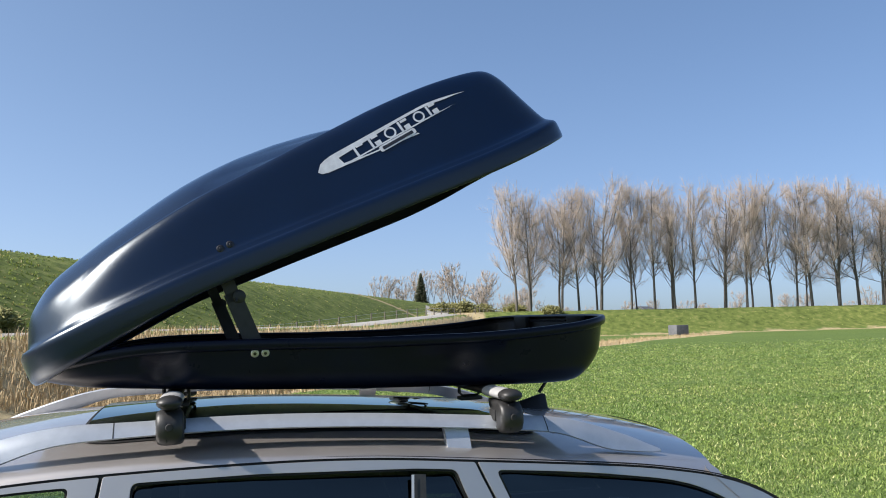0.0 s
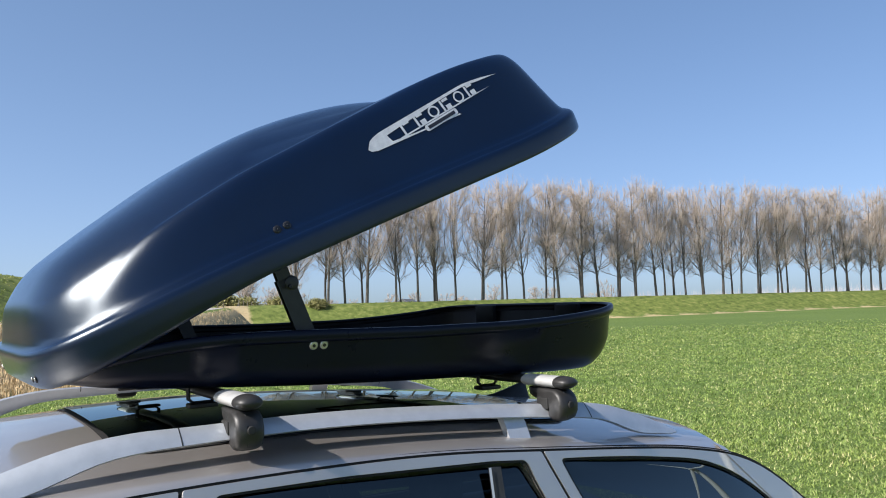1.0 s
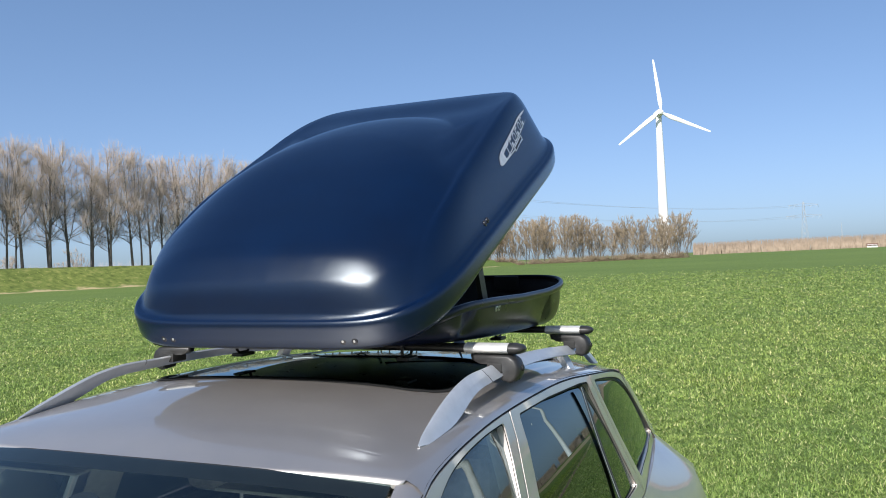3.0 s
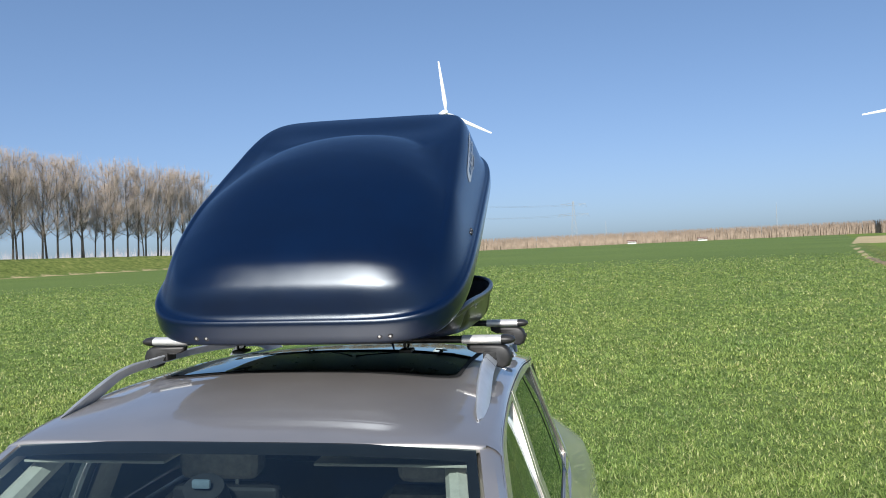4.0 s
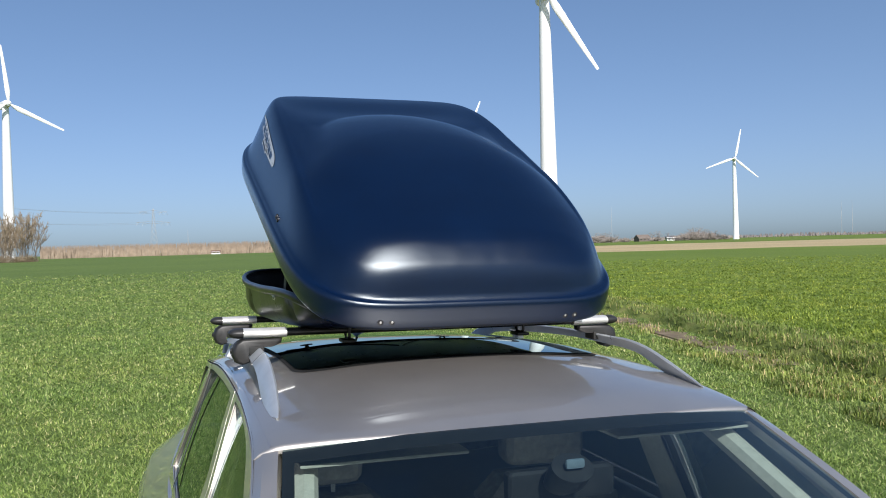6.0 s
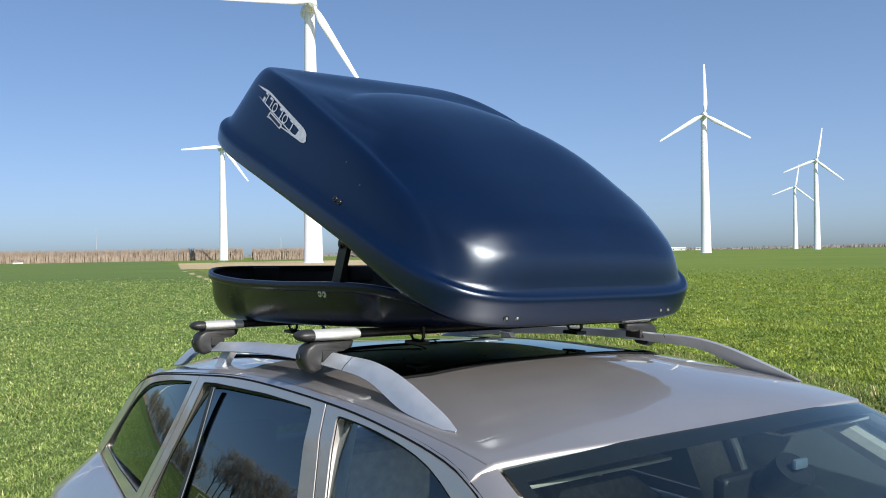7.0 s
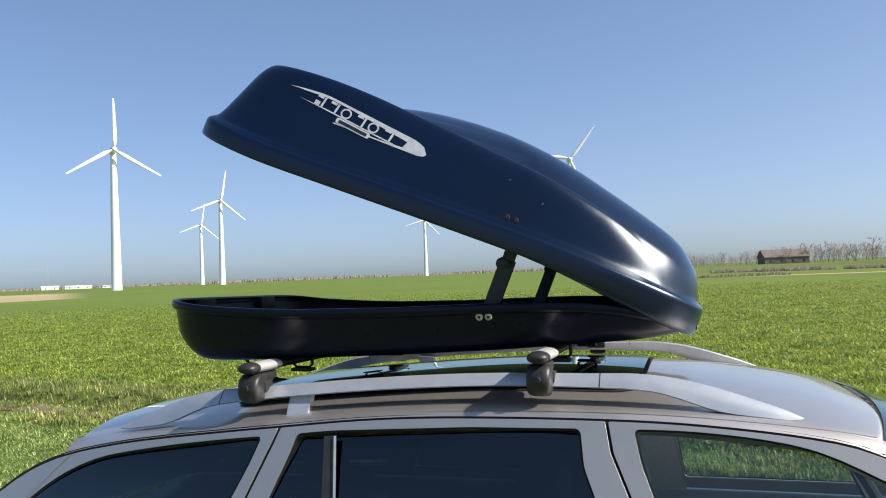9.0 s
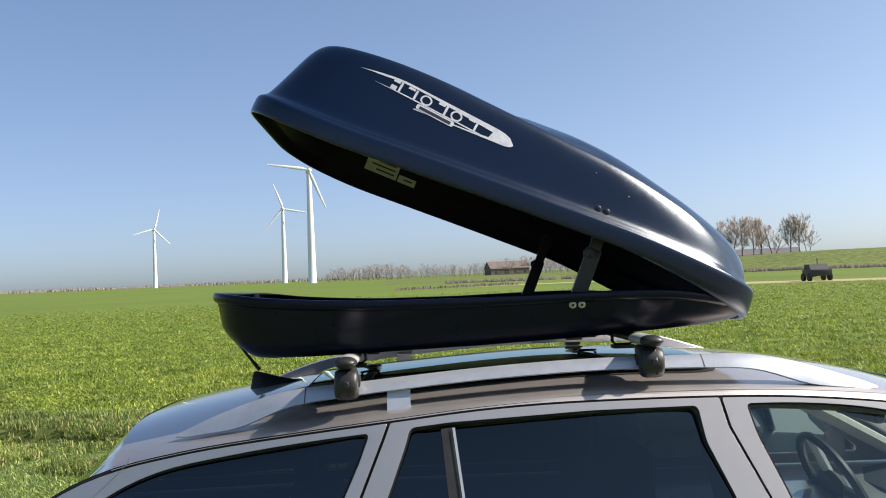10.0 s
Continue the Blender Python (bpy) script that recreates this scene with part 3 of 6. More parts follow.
def bare_tree(rng, high, clear, spread, rise, limbs, subs, twigs, stems=1, trunk_r=0.32, twig_r=0.016):
    """Trunk with limbs, and the crown's twigs, of a leafless tree."""
    wood, crown = Twigs(), Twigs()
    for s in range(stems):
        lean = rng.normal(0, 0.02 if stems == 1 else 0.16, 2)
        foot = np.array([0, 0, -0.3]) if stems == 1 else np.array([*rng.normal(0, high * 0.12, 2), -0.2])
        hh = high * (1 if s == 0 else rng.uniform(0.65, 1.0))
        zs = np.linspace(0, 1, 9)
        wob = np.cumsum(rng.normal(0, 0.012 * hh, (9, 2)), 0) * zs[:, None]
        trunk = np.c_[foot[0] + wob[:, 0] + lean[0] * zs * hh, foot[1] + wob[:, 1] + lean[1] * zs * hh, foot[2] + zs * hh * 0.97]
        wood.add(trunk, trunk_r, 0.02, 6)
        at = lambda t: np.array([np.interp(t, zs, trunk[:, k]) for k in range(3)])
        for i in range(limbs // stems):
            # limbs bend outwards, then up to the rounded outline of the crown
            t = clear + (0.90 - clear) * ((i + rng.uniform(0, 1)) / (limbs / stems)) ** 1.15
            a = rng.uniform(0, 2 * math.pi)
            f = (t - clear) / (1 - clear)
            zt = t + (1.0 - t) * rng.uniform(0.22, 0.98) ** rise
            out = np.array([math.cos(a), math.sin(a), 0])
            reach = hh * spread * 0.5 * math.sqrt(max(0.04, 1 - ((zt - 0.54) / 0.50) ** 2)) * rng.uniform(0.30, 1.0) ** 0.6
            p = at(t)
            p2 = at(zt) + out * reach
            p1 = p + out * reach * 0.72 + np.array([0, 0, 0.36 * (p2[2] - p[2])])
            pts = np.array([p * (1 - k) ** 2 + 2 * k * (1 - k) * p1 + k * k * p2 + (rng.normal(0, 0.008 * hh, 3) if k else 0) for k in (0, 0.25, 0.5, 0.75, 1)])
            length = 0.30 * hh * (1.0 - 0.3 * f)
            wood.add(pts, max(0.035, trunk_r * 0.30 * (1 - 0.7 * f)), 0.02, 3)
            for j in range(subs):
                q = rng.uniform(0.12, 1.0)
                k = min(int(q * 4), 3)
                o = pts[k] + (pts[k + 1] - pts[k]) * (q * 4 - k)
                sd = unit(unit(pts[k + 1] - pts[k]) + rng.normal(0, 0.52, 3) + [0, 0, 0.35])
                sl = length * rng.uniform(0.30, 0.62) * (1.15 - 0.5 * q)
                mid = o + sd * sl * 0.5 + rng.normal(0, 0.04 * sl, 3)
                end = o + unit(sd + [0, 0, 0.3]) * sl
                crown.add([o, mid, end], twig_r * 1.9, twig_r, 3)
                for w in range(twigs):
                    u = rng.uniform(0.2, 1.0)
                    b = o + (end - o) * u
                    td = unit(sd + rng.normal(0, 0.55, 3) + [0, 0, 0.25])
                    crown.cone(b, b + td * sl * rng.uniform(0.35, 0.8), twig_r)
    return wood, crown


def plant(kinds, name, label, category, group, spots, twig_mat, rng):
    """Sets trees of a few kinds at the spots (x, y, height)."""
    made = []
    for k, args in enumerate(kinds):
        wood, crown = bare_tree(np.random.default_rng(40 + k), **args)
        made.append((wood, crown, args["high"], None))
    first = [None] * len(kinds)
    for i, (x, y, h) in enumerate(spots):
        k = int(rng.integers(len(kinds)))
        wood, crown, high, _ = made[k]
        m = pose(x, y, height(x, y) - 0.05, 0, 0, float(rng.uniform(0, 360)))
        if first[k] is None:
            t = first[k] = empty(name, m, label, category, group)
            wood.make("trunk", M_BARK, t)
            crown.make("crown", twig_mat, t)
        else:
            t = copy_thing(first[k], m)
        w = h / high * float(rng.uniform(0.85, 1.15))
        t.scale = (w, w, h / high)


RNG = np.random.default_rng(5)
POPLAR = [dict(high=22, clear=c, spread=s, rise=r, limbs=40, subs=11, twigs=8, trunk_r=0.25, twig_r=0.0125) for c, s, r in ((0.19, 0.48, 1.3), (0.21, 0.44, 1.3), (0.17, 0.50, 1.5), (0.22, 0.43, 1.3), (0.19, 0.47, 1.5))]
spots = []
for i in range(-1, 40):
    p = TREES_A.lerp(TREES_B, i / 39)
    spots.append((p.x + RNG.normal(0, 0.5), p.y + RNG.normal(0, 0.7), RNG.uniform(23.4, 25.0) * (0.93 if i == 0 else 1)))
for i in range(22):
    p = TREES_A.lerp(TREES_B, (i + 0.5) / 22)
    spots.append((p.x + 9 + RNG.normal(0, 0.8), p.y + 3 + RNG.normal(0, 1.5), RNG.uniform(19, 22.5)))
plant(POPLAR, "poplar_tree", "tall leafless poplar in a row on the grassy bank", "tree", "poplars on the bank", spots, M_TWIG, RNG)


def polar(az, d):
    return d * math.sin(radians(az)), d * math.cos(radians(az))


spots = []
for i in range(46):
    az = 157.2 + 16.2 * (i + RNG.uniform(-0.4, 0.4)) / 46
    gap = 0.75 if (161.6 < az < 162.4 or 168.4 < az < 169.4) else 1
    spots.append((*polar(az, RNG.uniform(300, 345)), gap * RNG.uniform(16, 22) * (1 - 0.012 * (az - 157))))
HEDGE = [dict(high=12, clear=0.08, spread=0.78, rise=0.75, limbs=33, subs=6, twigs=7, stems=st, trunk_r=0.10, twig_r=0.026) for st in (2, 3, 1)]
plant(HEDGE, "bare_tree", "leafless brown tree in the far hedgerow", "tree", "hedgerow trees", spots, M_TWIG_RED, RNG)

spots = []
for i in range(16):
    az = 101.8 + 10.5 * (i + RNG.uniform(-0.4, 0.4)) / 15
    spots.append((*polar(az, RNG.uniform(190, 235)), RNG.uniform(8, 12.5)))
for i in range(12):
    az = 112 + 24 * (i + RNG.uniform(-0.4, 0.4)) / 12
    spots.append((*polar(az, RNG.uniform(235, 300)), RNG.uniform(7, 11)))
plant(HEDGE, "bare_tree", "leafless greyish tree behind the road", "tree", "trees by the road", spots, M_TWIG, RNG)

spots = []
for i in range(84):
    az = -96.0 + 19.5 * (i + RNG.uniform(-0.4, 0.4)) / 83
    spots.append((*polar(az, RNG.uniform(480, 540)), RNG.uniform(5.5, 10.5) * (1 + 0.3 * step01(np.array(az), -88, -78))))
near_spots = [(*polar(az, d), h) for az, d, h in ((-71.0, 250, 9), (-70.3, 252, 10), (-69.6, 255, 12), (-69.0, 250, 11), (-68.4, 250, 12), (-67.7, 255, 12), (-67.1, 250, 11), (-66.5, 250, 9), (-65.5, 245, 10), (-65.0, 246, 11), (-64.6, 246, 9))]
for az, d, h in ((-72, 330, 12), (-74, 340, 12), (-76, 350, 13)):
    spots.append((*polar(az, d), h))
for az, d, h in ((-150.5, 700, 9), (-150.1, 700, 8), (-149.7, 700, 9), (-149.2, 700, 7), (-146.9, 690, 8), (-146.4, 690, 9), (-145.9, 700, 7), (-144.6, 700, 10), (-144.2, 690, 11), (-143.8, 690, 11), (-143.3, 700, 9), (-142.8, 700, 8)):
    spots.append((*polar(az, d), h))
FAR = [dict(high=12, clear=0.10, spread=0.95, rise=1.1, limbs=20, subs=6, twigs=6, stems=st, trunk_r=0.12, twig_r=0.036) for st in (3, 4, 2)]
plant(FAR, "bare_tree", "distant leafless tree on the horizon", "tree", "horizon trees", spots, M_FARTWIG, RNG)
DIKE = [dict(high=12, clear=0.16, spread=0.85, rise=0.55, limbs=34, subs=8, twigs=8, stems=st, trunk_r=0.16, twig_r=0.024) for st in (1, 2)]
plant(DIKE, "bare_tree", "leafless brown tree on the low dike by the track", "tree", "dike trees", near_spots, M_TWIG, RNG)


def build_conifer(az, d, h):
    x, y = polar(az, d)
    t = empty("conifer", pose(x, y, height(x, y)), "dark green conifer among bare trees", "tree")
    part("trunk", tube([(0, 0, 0), (0, 0, h * 0.95)], [0.25, 0.03], 8), M_BARK, t)
    rng = np.random.default_rng(3)
    tw = Twigs()
    for i in range(420):
        f = rng.uniform(0.08, 1)
        a = rng.uniform(0, 6.283)
        L = (1 - f) * h * 0.24 * rng.uniform(0.7, 1.15) + 0.25
        d0 = np.array([math.cos(a), math.sin(a), -0.12])
        p = np.array([0, 0, f * h])
        for s in range(3):
            dd = unit(d0 + rng.normal(0, 0.2, 3))
            tw.add([p + dd * L * 0.1, p + dd * L * 0.7, p + dd * L], 0.14, 0.05, 3)
    tw.make("crown", M_CONIFER, t)


build_conifer(104.6, 205, 7.6)


def bush_mesh(rng, n, size, r=0.05):
    tw = Twigs()
    for i in range(n):
        d = unit(rng.normal(0, 1, 3) * [1, 1, 0.7] + [0, 0, 0.9])
        p = rng.normal(0, 0.18 * size, 3) * [1, 1, 0]
        L = size * rng.uniform(0.55, 1.0)
        m = p + d * L * 0.55
        tw.add([p, m, p + unit(d + rng.normal(0, 0.2, 3)) * L], r, r * 0.4, 3)
        for k in range(5):
            q = m + rng.normal(0, 0.16 * size, 3)
            tw.add([q, q + unit(rng.normal(0, 1, 3) + [0, 0, 0.5]) * size * 0.2], r, r * 0.4, 3)
    return tw


def build_bushes():
    spots = [(106.2, 160, 2.6), (107.4, 165, 3.0), (108.6, 170, 2.6), (111.0, 160, 2.0), (113.5, 150, 1.6), (82.5, 46, 1.0), (80.5, 44, 0.9), (77, 42, 1.0)]
    first = None
    for i, (az, d, s) in enumerate(spots):
        x, y = polar(az, d)
        m = pose(x, y, height(x, y) - 0.05, 0, 0, i * 67)
        if first is None:
            first = empty("bush", m, "low budding yellow-green bush by the road", "bush", "bushes")
            bush_mesh(np.random.default_rng(9), 260, 1.0).make("crown", M_BUSH, first)
            t = first
        else:
            t = copy_thing(first, m)
        t.scale = (s * 1.3, s * 1.3, s)


build_bushes()


def build_thickets():
    rng = np.random.default_rng(31)
    first = None
    for az, d, s in ((-150.7, 640, 5.5), (-150.2, 650, 6.5), (-149.6, 640, 5.0), (-148.6, 660, 3.5), (-146.6, 640, 4.0), (-145.0, 650, 5.5), (-144.4, 640, 7.0), (-143.8, 650, 7.5), (-143.2, 640, 6.0), (-142.4, 660, 4.5)):
        x, y = polar(az, d)
        m = pose(x, y, height(x, y) - 0.1, 0, 0, float(rng.uniform(0, 360)))
        if first is None:
            t = first = empty("thicket", m, "distant leafless brown thicket on the horizon", "bush", "far thickets")
            bush_mesh(np.random.default_rng(19), 150, 1.0, 0.03).make("crown", M_FARTWIG, t)
        else:
            t = copy_thing(first, m)
        t.scale = (s * 1.4, s * 1.4, s)
    first = None
    for i in range(26):
        x, y = polar(157.2 + 15.6 * (i + rng.uniform(-0.4, 0.4)) / 25, rng.uniform(288, 298))
        m = pose(x, y, height(x, y) - 0.1, 0, 0, float(rng.uniform(0, 360)))
        if first is None:
            t = first = empty("thicket", m, "low leafless brown scrub below the hedgerow trees", "bush", "hedgerow scrub")
            bush_mesh(np.random.default_rng(23), 110, 1.0, 0.014).make("crown", M_TWIG_RED, t)
        else:
            t = copy_thing(first, m)
        s = float(rng.uniform(1.8, 3.6))
        t.scale = (s * 1.3, s * 1.3, s)


build_thickets()


def build_windbreak():
    """The long brown strip of young trees along the horizon."""
    rng = np.random.default_rng(12)
    for a0, a1, d, hh, n in ((173.5, 202.0, 520, 7.6, 9000), (202.6, 206.3, 420, 6.0, 1500)):
        tw = Twigs()
        for i in range(n):
            az = rng.uniform(a0, a1)
            if abs((az * 0.9) % 2.6 - 1.3) < 0.02:
                continue
            x, y = polar(az, d + rng.uniform(-4, 4))
            tw.cone(np.array([x, y, -0.1]), np.array([x + rng.normal(0, 0.4), y, hh * rng.uniform(0.82, 1.05)]), 0.26)
        tagged(tw.make("windbreak", M_HEDGE, None), "long brown leafless windbreak along the far field edge", "hedge", kind="stuff")
    # a belt of far woods behind the poplars, haze put into its grey
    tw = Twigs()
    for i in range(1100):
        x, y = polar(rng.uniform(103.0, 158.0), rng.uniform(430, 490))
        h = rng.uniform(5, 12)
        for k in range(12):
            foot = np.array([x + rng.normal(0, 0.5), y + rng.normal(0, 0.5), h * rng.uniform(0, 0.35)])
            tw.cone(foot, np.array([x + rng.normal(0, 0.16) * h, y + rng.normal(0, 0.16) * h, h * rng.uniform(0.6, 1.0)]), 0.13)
    tagged(tw.make("far_woods", M_HAZEWOOD, None), "belt of far leafless woods behind the poplar bank, haze in its grey colour", "woods", kind="stuff")


def build_far_hedges():
    """Low hedges and scrub that close the flat land on the horizon."""
    rng = np.random.default_rng(64)
    tw = Twigs()
    for i in range(5200):
        az = rng.uniform(-168.0, -92.0)
        x, y = polar(az, rng.uniform(1250, 1330))
        h = rng.uniform(1.6, 4.2) * (0.8 + 0.9 * patches(np.array([x]), np.array([y]), 60.0)[0])
        tw.cone(np.array([x, y, -0.1]), np.array([x + rng.normal(0, 1.2), y + rng.normal(0, 1.2), h]), 1.3)
    tagged(tw.make("far_hedge", M_FARHEDGE, None), "low grey-brown hedges along the flat horizon", "hedge", kind="stuff")
    # a ploughed ridge of dark soil beside the track
    rings = []
    for i in range(141):
        az = -91.5 + 8.5 * i / 140
        row = []
        for k, u in enumerate((-1.3, -0.7, -0.1, 0.5, 1.2)):
            x, y = polar(az, 101 + 9 * i / 140 + u + rng.normal(0, 0.12))
            row.append((x, y, height(x, y) + (0.0, 0.16, 0.30, 0.17, 0.0)[k] * rng.uniform(0.25, 1.5) - 0.02))
        rings.append(row)
    tagged(part("soil_ridge", rings_bm(rings, False), M_DARKSOIL), "low ridge of dark turned soil beside the dirt track", "soil", kind="structure")


build_windbreak()

# ---- far buildings, pylons, fence ----


def house(name, label, az, d, w, dep, eave, ridge, wall_mat, roof_mat, turn=0, windows=0, base=None):
    x, y = polar(az, d)
    z = height(x, y) if base is None else base
    t = empty(name, pose(x, y, z, 0, 0, -az + turn), label, "building")
    bm = bmesh.new()
    pr = [(-dep / 2, 0), (dep / 2, 0), (dep / 2, eave), (0, ridge - 0.15), (-dep / 2, eave)]
    part("wall", rings_bm([[(sx * w / 2, py, pz) for py, pz in pr] for sx in (-1, 1)], True, True, True, bm), wall_mat, t, sharp=20)
    o = 0.4
    prof = [(-dep / 2 - o, eave - 0.25), (0, ridge), (dep / 2 + o, eave - 0.25), (dep / 2 + o, eave - 0.5), (0, ridge - 0.28), (-dep / 2 - o, eave - 0.5)]
    part("roof", rings_bm([[(sx * (w / 2 + o), py, pz) for py, pz in prof] for sx in (-1, 1)], True, True, True), roof_mat, t, sharp=20)
    for k in range(windows):
        xx = -w / 2 + w * (k + 0.5) / windows
        part("window", box((xx - 0.6, -dep / 2 - 0.06, 0.9), (xx + 0.6, -dep / 2 + 0.02, min(2.2, eave - 0.2)), 0.02), M_TRIM, t)
    return t


house("house", "white gabled house behind the poplar bank", 119.6, 205, 7, 9, 2.6, 4.9, M_WALL, M_TILE, 70, 0)
house("barn", "brown brick barn among bare trees", -83.8, 500, 24, 12, 4.0, 8.0, M_FAR, M_FAR, 20, 4)
house("barn", "long low grey barn behind bare trees", -67.8, 275, 26, 9, 2.6, 4.4, M_FAR, M_TILE, 10, 4)
house("farmhouse", "distant farmhouse beyond the stubble field", -147.5, 680, 10, 8, 2.6, 5.4, M_FAR, M_FAR, 30, 3)
house("farmhouse", "distant low white house beyond the stubble field", -145.6, 700, 9, 7, 2.2, 3.8, M_WALL, M_TILE, 10, 3)
house("shed", "distant low white shed on the horizon", -130.9, 1150, 20, 12, 3.6, 5.0, M_WALL, M_WALL, 0, 2)
house("shed", "distant low white shed on the horizon", -129.3, 1150, 30, 12, 3.0, 4.4, M_WALL, M_WALL, 0, 3)
house("shed", "distant low white shed on the horizon", -127.6, 1160, 12, 12, 2.8, 4.0, M_WALL, M_TILE, 0, 2)
for k, (az, d) in enumerate(((-176.0, 508), (-171.5, 508))):
    house("shed", "small pale shed in front of the far hedge", az, d, 5, 3, 1.5, 2.3, M_WALL, M_BARN, 5 * k, 2)


def pylon(az, d, h):
    x, y = polar(az, d)
    t = empty("lattice_pylon", pose(x, y, 0, 0, 0, -az + 12), "grey steel lattice power pylon far beyond the trees", "pylon", "power pylons")
    bm = bmesh.new()
    legs = lambda z: (0.075 * h) * (1 - z / h) ** 1.2 + 0.5
    zs = np.linspace(0, h, 9)
    r = 0.13
    for sx in (-1, 1):
        for sy in (-1, 1):
            tube([(sx * legs(z), sy * legs(z), z) for z in zs], r, 4, True, bm)
    for a, b in zip(zs, zs[1:]):
        for s in (-1, 1):
            tube([(-legs(a), s * legs(a), a), (legs(b), s * legs(b), b)], r * 0.7, 3, True, bm)
            tube([(legs(a), s * legs(a), a), (-legs(b), s * legs(b), b)], r * 0.7, 3, True, bm)
    part("tower", bm, M_STEEL, t)
    for z, w in ((0.70 * h, 0.36 * h), (0.93 * h, 0.30 * h)):
        bm = bmesh.new()
        for s in (-1, 1):
            tube([(s * 0.5, 0, z - 0.03 * h), (s * w, 0, z)], r, 4, True, bm)
            tube([(s * 0.5, 0, z + 0.03 * h), (s * w, 0, z)], r, 4, True, bm)
            for k in (0.55, 0.9):
                tube([(s * w * k, 0, z), (s * w * k + 0.04 * h, 0, z - 0.07 * h)], r, 3, True, bm)
                tube([(s * w * k, 0, z), (s * w * k - 0.04 * h, 0, z - 0.07 * h)], r, 3, True, bm)
        part("cross_arm", bm, M_STEEL, t)
    return t


pylon(157.5, 520, 49)
pylon(-179.8, 950, 49)


def mast(az, d, h):
    x, y = polar(az, d)
    tagged(part("radio_mast", tube([(x, y, 0), (x, y, h * 0.6), (x, y, h)], [0.4, 0.3, 0.12], 8), M_STEEL), "thin pale mast on the horizon", "mast", "masts")


for az, d, h in ((-177.7, 900, 24), (-167.0, 900, 34), (-149.5, 1500, 60), (-135.5, 1500, 55), (-134.9, 1500, 55), (-131.0, 1800, 60), (-155.5, 900, 22)):
    mast(az, d, h)


def build_cables():
    a, b = polar(157.5, 520), polar(-179.8, 950)
    for side, z in ((-14, 45), (14, 45), (-17, 34), (17, 34)):
        pts = []
        for i in range(17):
            k = i / 16
            pts.append((a[0] + (b[0] - a[0]) * k + side * 0.4, a[1] + (b[1] - a[1]) * k + side, z - 26 * k * (1 - k)))
        tagged(part("power_line", tube(pts, 0.07, 3), M_STEEL), "thin power line between the far pylons", "cable", "power lines")


build_cables()


def build_fence():
    t = empty("fence", pose(0, 0, 0), "low wooden post and wire fence at the dike's foot", "fence")
    me = None
    tops = []
    for i in range(34):
        k = -12 + i * 5.2
        p = DIKE_A + DIKE_D * k + Vector((-DIKE_D.y, DIKE_D.x)) * -21.5
        z = height(p.x, p.y)
        tops.append((p.x, p.y, z + 0.95))
        if me is None:
            ob = part("post", tube([(0, 0, -0.2), (0, 0, 1.05)], [0.08, 0.07], 8), M_WOOD, t)
            me = ob.data
        else:
            ob = new("post", me)
            ob.parent = t
        ob.location = (p.x, p.y, z)
    for dz in (0, -0.4):
        part("wire", tube([(x, y, z + dz) for x, y, z in tops], 0.012, 3), M_STEEL, t)


build_fence()


def build_goal():
    x, y = polar(155.0, 205)
    t = empty("goal_frame", pose(x, y, height(x, y), 0, 0, -155), "white tubular goal frame at the field's edge", "goal")
    part("crossbar", tube([(-2.4, 0, 1.9), (2.4, 0, 1.9)], 0.09, 8), M_WHITE, t)
    for s in (-1, 1):
        part("post", tube([(s * 2.4, 0, 0), (s * 2.4, 0, 1.94)], 0.09, 8), M_WHITE, t)
        part("stay", tube([(s * 2.4, 0, 1.9), (s * 2.4, -1.2, 0)], 0.05, 6), M_WHITE, t)


build_goal()
x_, y_ = polar(121.9, 128)
tagged(part("culvert_block", box((x_ - 1.2, y_ - 1, height(x_, y_) - 0.2), (x_ + 1.2, y_ + 1, height(x_, y_) + 1.5), 0.1), M_TILE), "grey concrete culvert block at the bank's foot", "culvert")


def build_jeep():
    """Dark green field trailer with a small cab, standing by the track."""
    x, y = polar(-63.6, 71)
    t = empty("utility_vehicle", pose(x, y, height(x, y), 0, 0, 64.3 + 25), "dark green open utility vehicle parked by a dirt track", "vehicle")
    t.scale = (0.85, 0.85, 0.85)
    part("body", box((-1.0, -1.25, 0.45), (1.0, 0.6, 1.05), 0.08), M_OLIVE, t)
    part("cab", rings_bm([[(sx * 0.85, py, pz) for py, pz in ((-0.9, 1.05), (0.5, 1.05), (0.35, 1.5), (-0.55, 1.55))] for sx in (-1, 1)], True, True, True), M_TRIM, t)
    part("mast", tube([(0.3, 0.2, 1.5), (0.3, 0.2, 2.1)], 0.04, 6), M_TRIM, t)
    part("exhaust", tube([(0.75, 0.5, 1.0), (0.95, 0.7, 1.3), (1.25, 0.7, 1.35)], 0.12, 8), M_TRIM, t)
    part("drawbar", tube([(0.4, 0.6, 0.45), (0.6, 2.4, 0.3)], 0.06, 6), M_TRIM, t)
    for sx in (-0.95, 0.95):
        for yy in (-0.8, 0.45):
            part("wheel", rings_bm([[(sx + k, yy + r * math.cos(a), 0.36 + r * math.sin(a)) for a in (2 * math.pi * j / 20 for j in range(20))] for k, r in ((-0.12, 0.26), (-0.11, 0.36), (0.11, 0.36), (0.12, 0.26))], True, True, True), M_RUBBER, t)


build_jeep()

# ---- the car ----
CAR = pose(0, 0, 0, -0.82, -1.10, 0)      # it stands slightly aslant in the field


def car_thing(name, origin, label, category, group=""):
    return empty(name, CAR @ Matrix.Translation(origin), label, category, group)


def shifted(bm, origin):
    bmesh.ops.translate(bm, vec=-Vector(origin), verts=bm.verts)
    return bm


car = car_thing("estate_car", (0, 0, 0), "grey-brown metallic estate car with silver roof rails", "car")

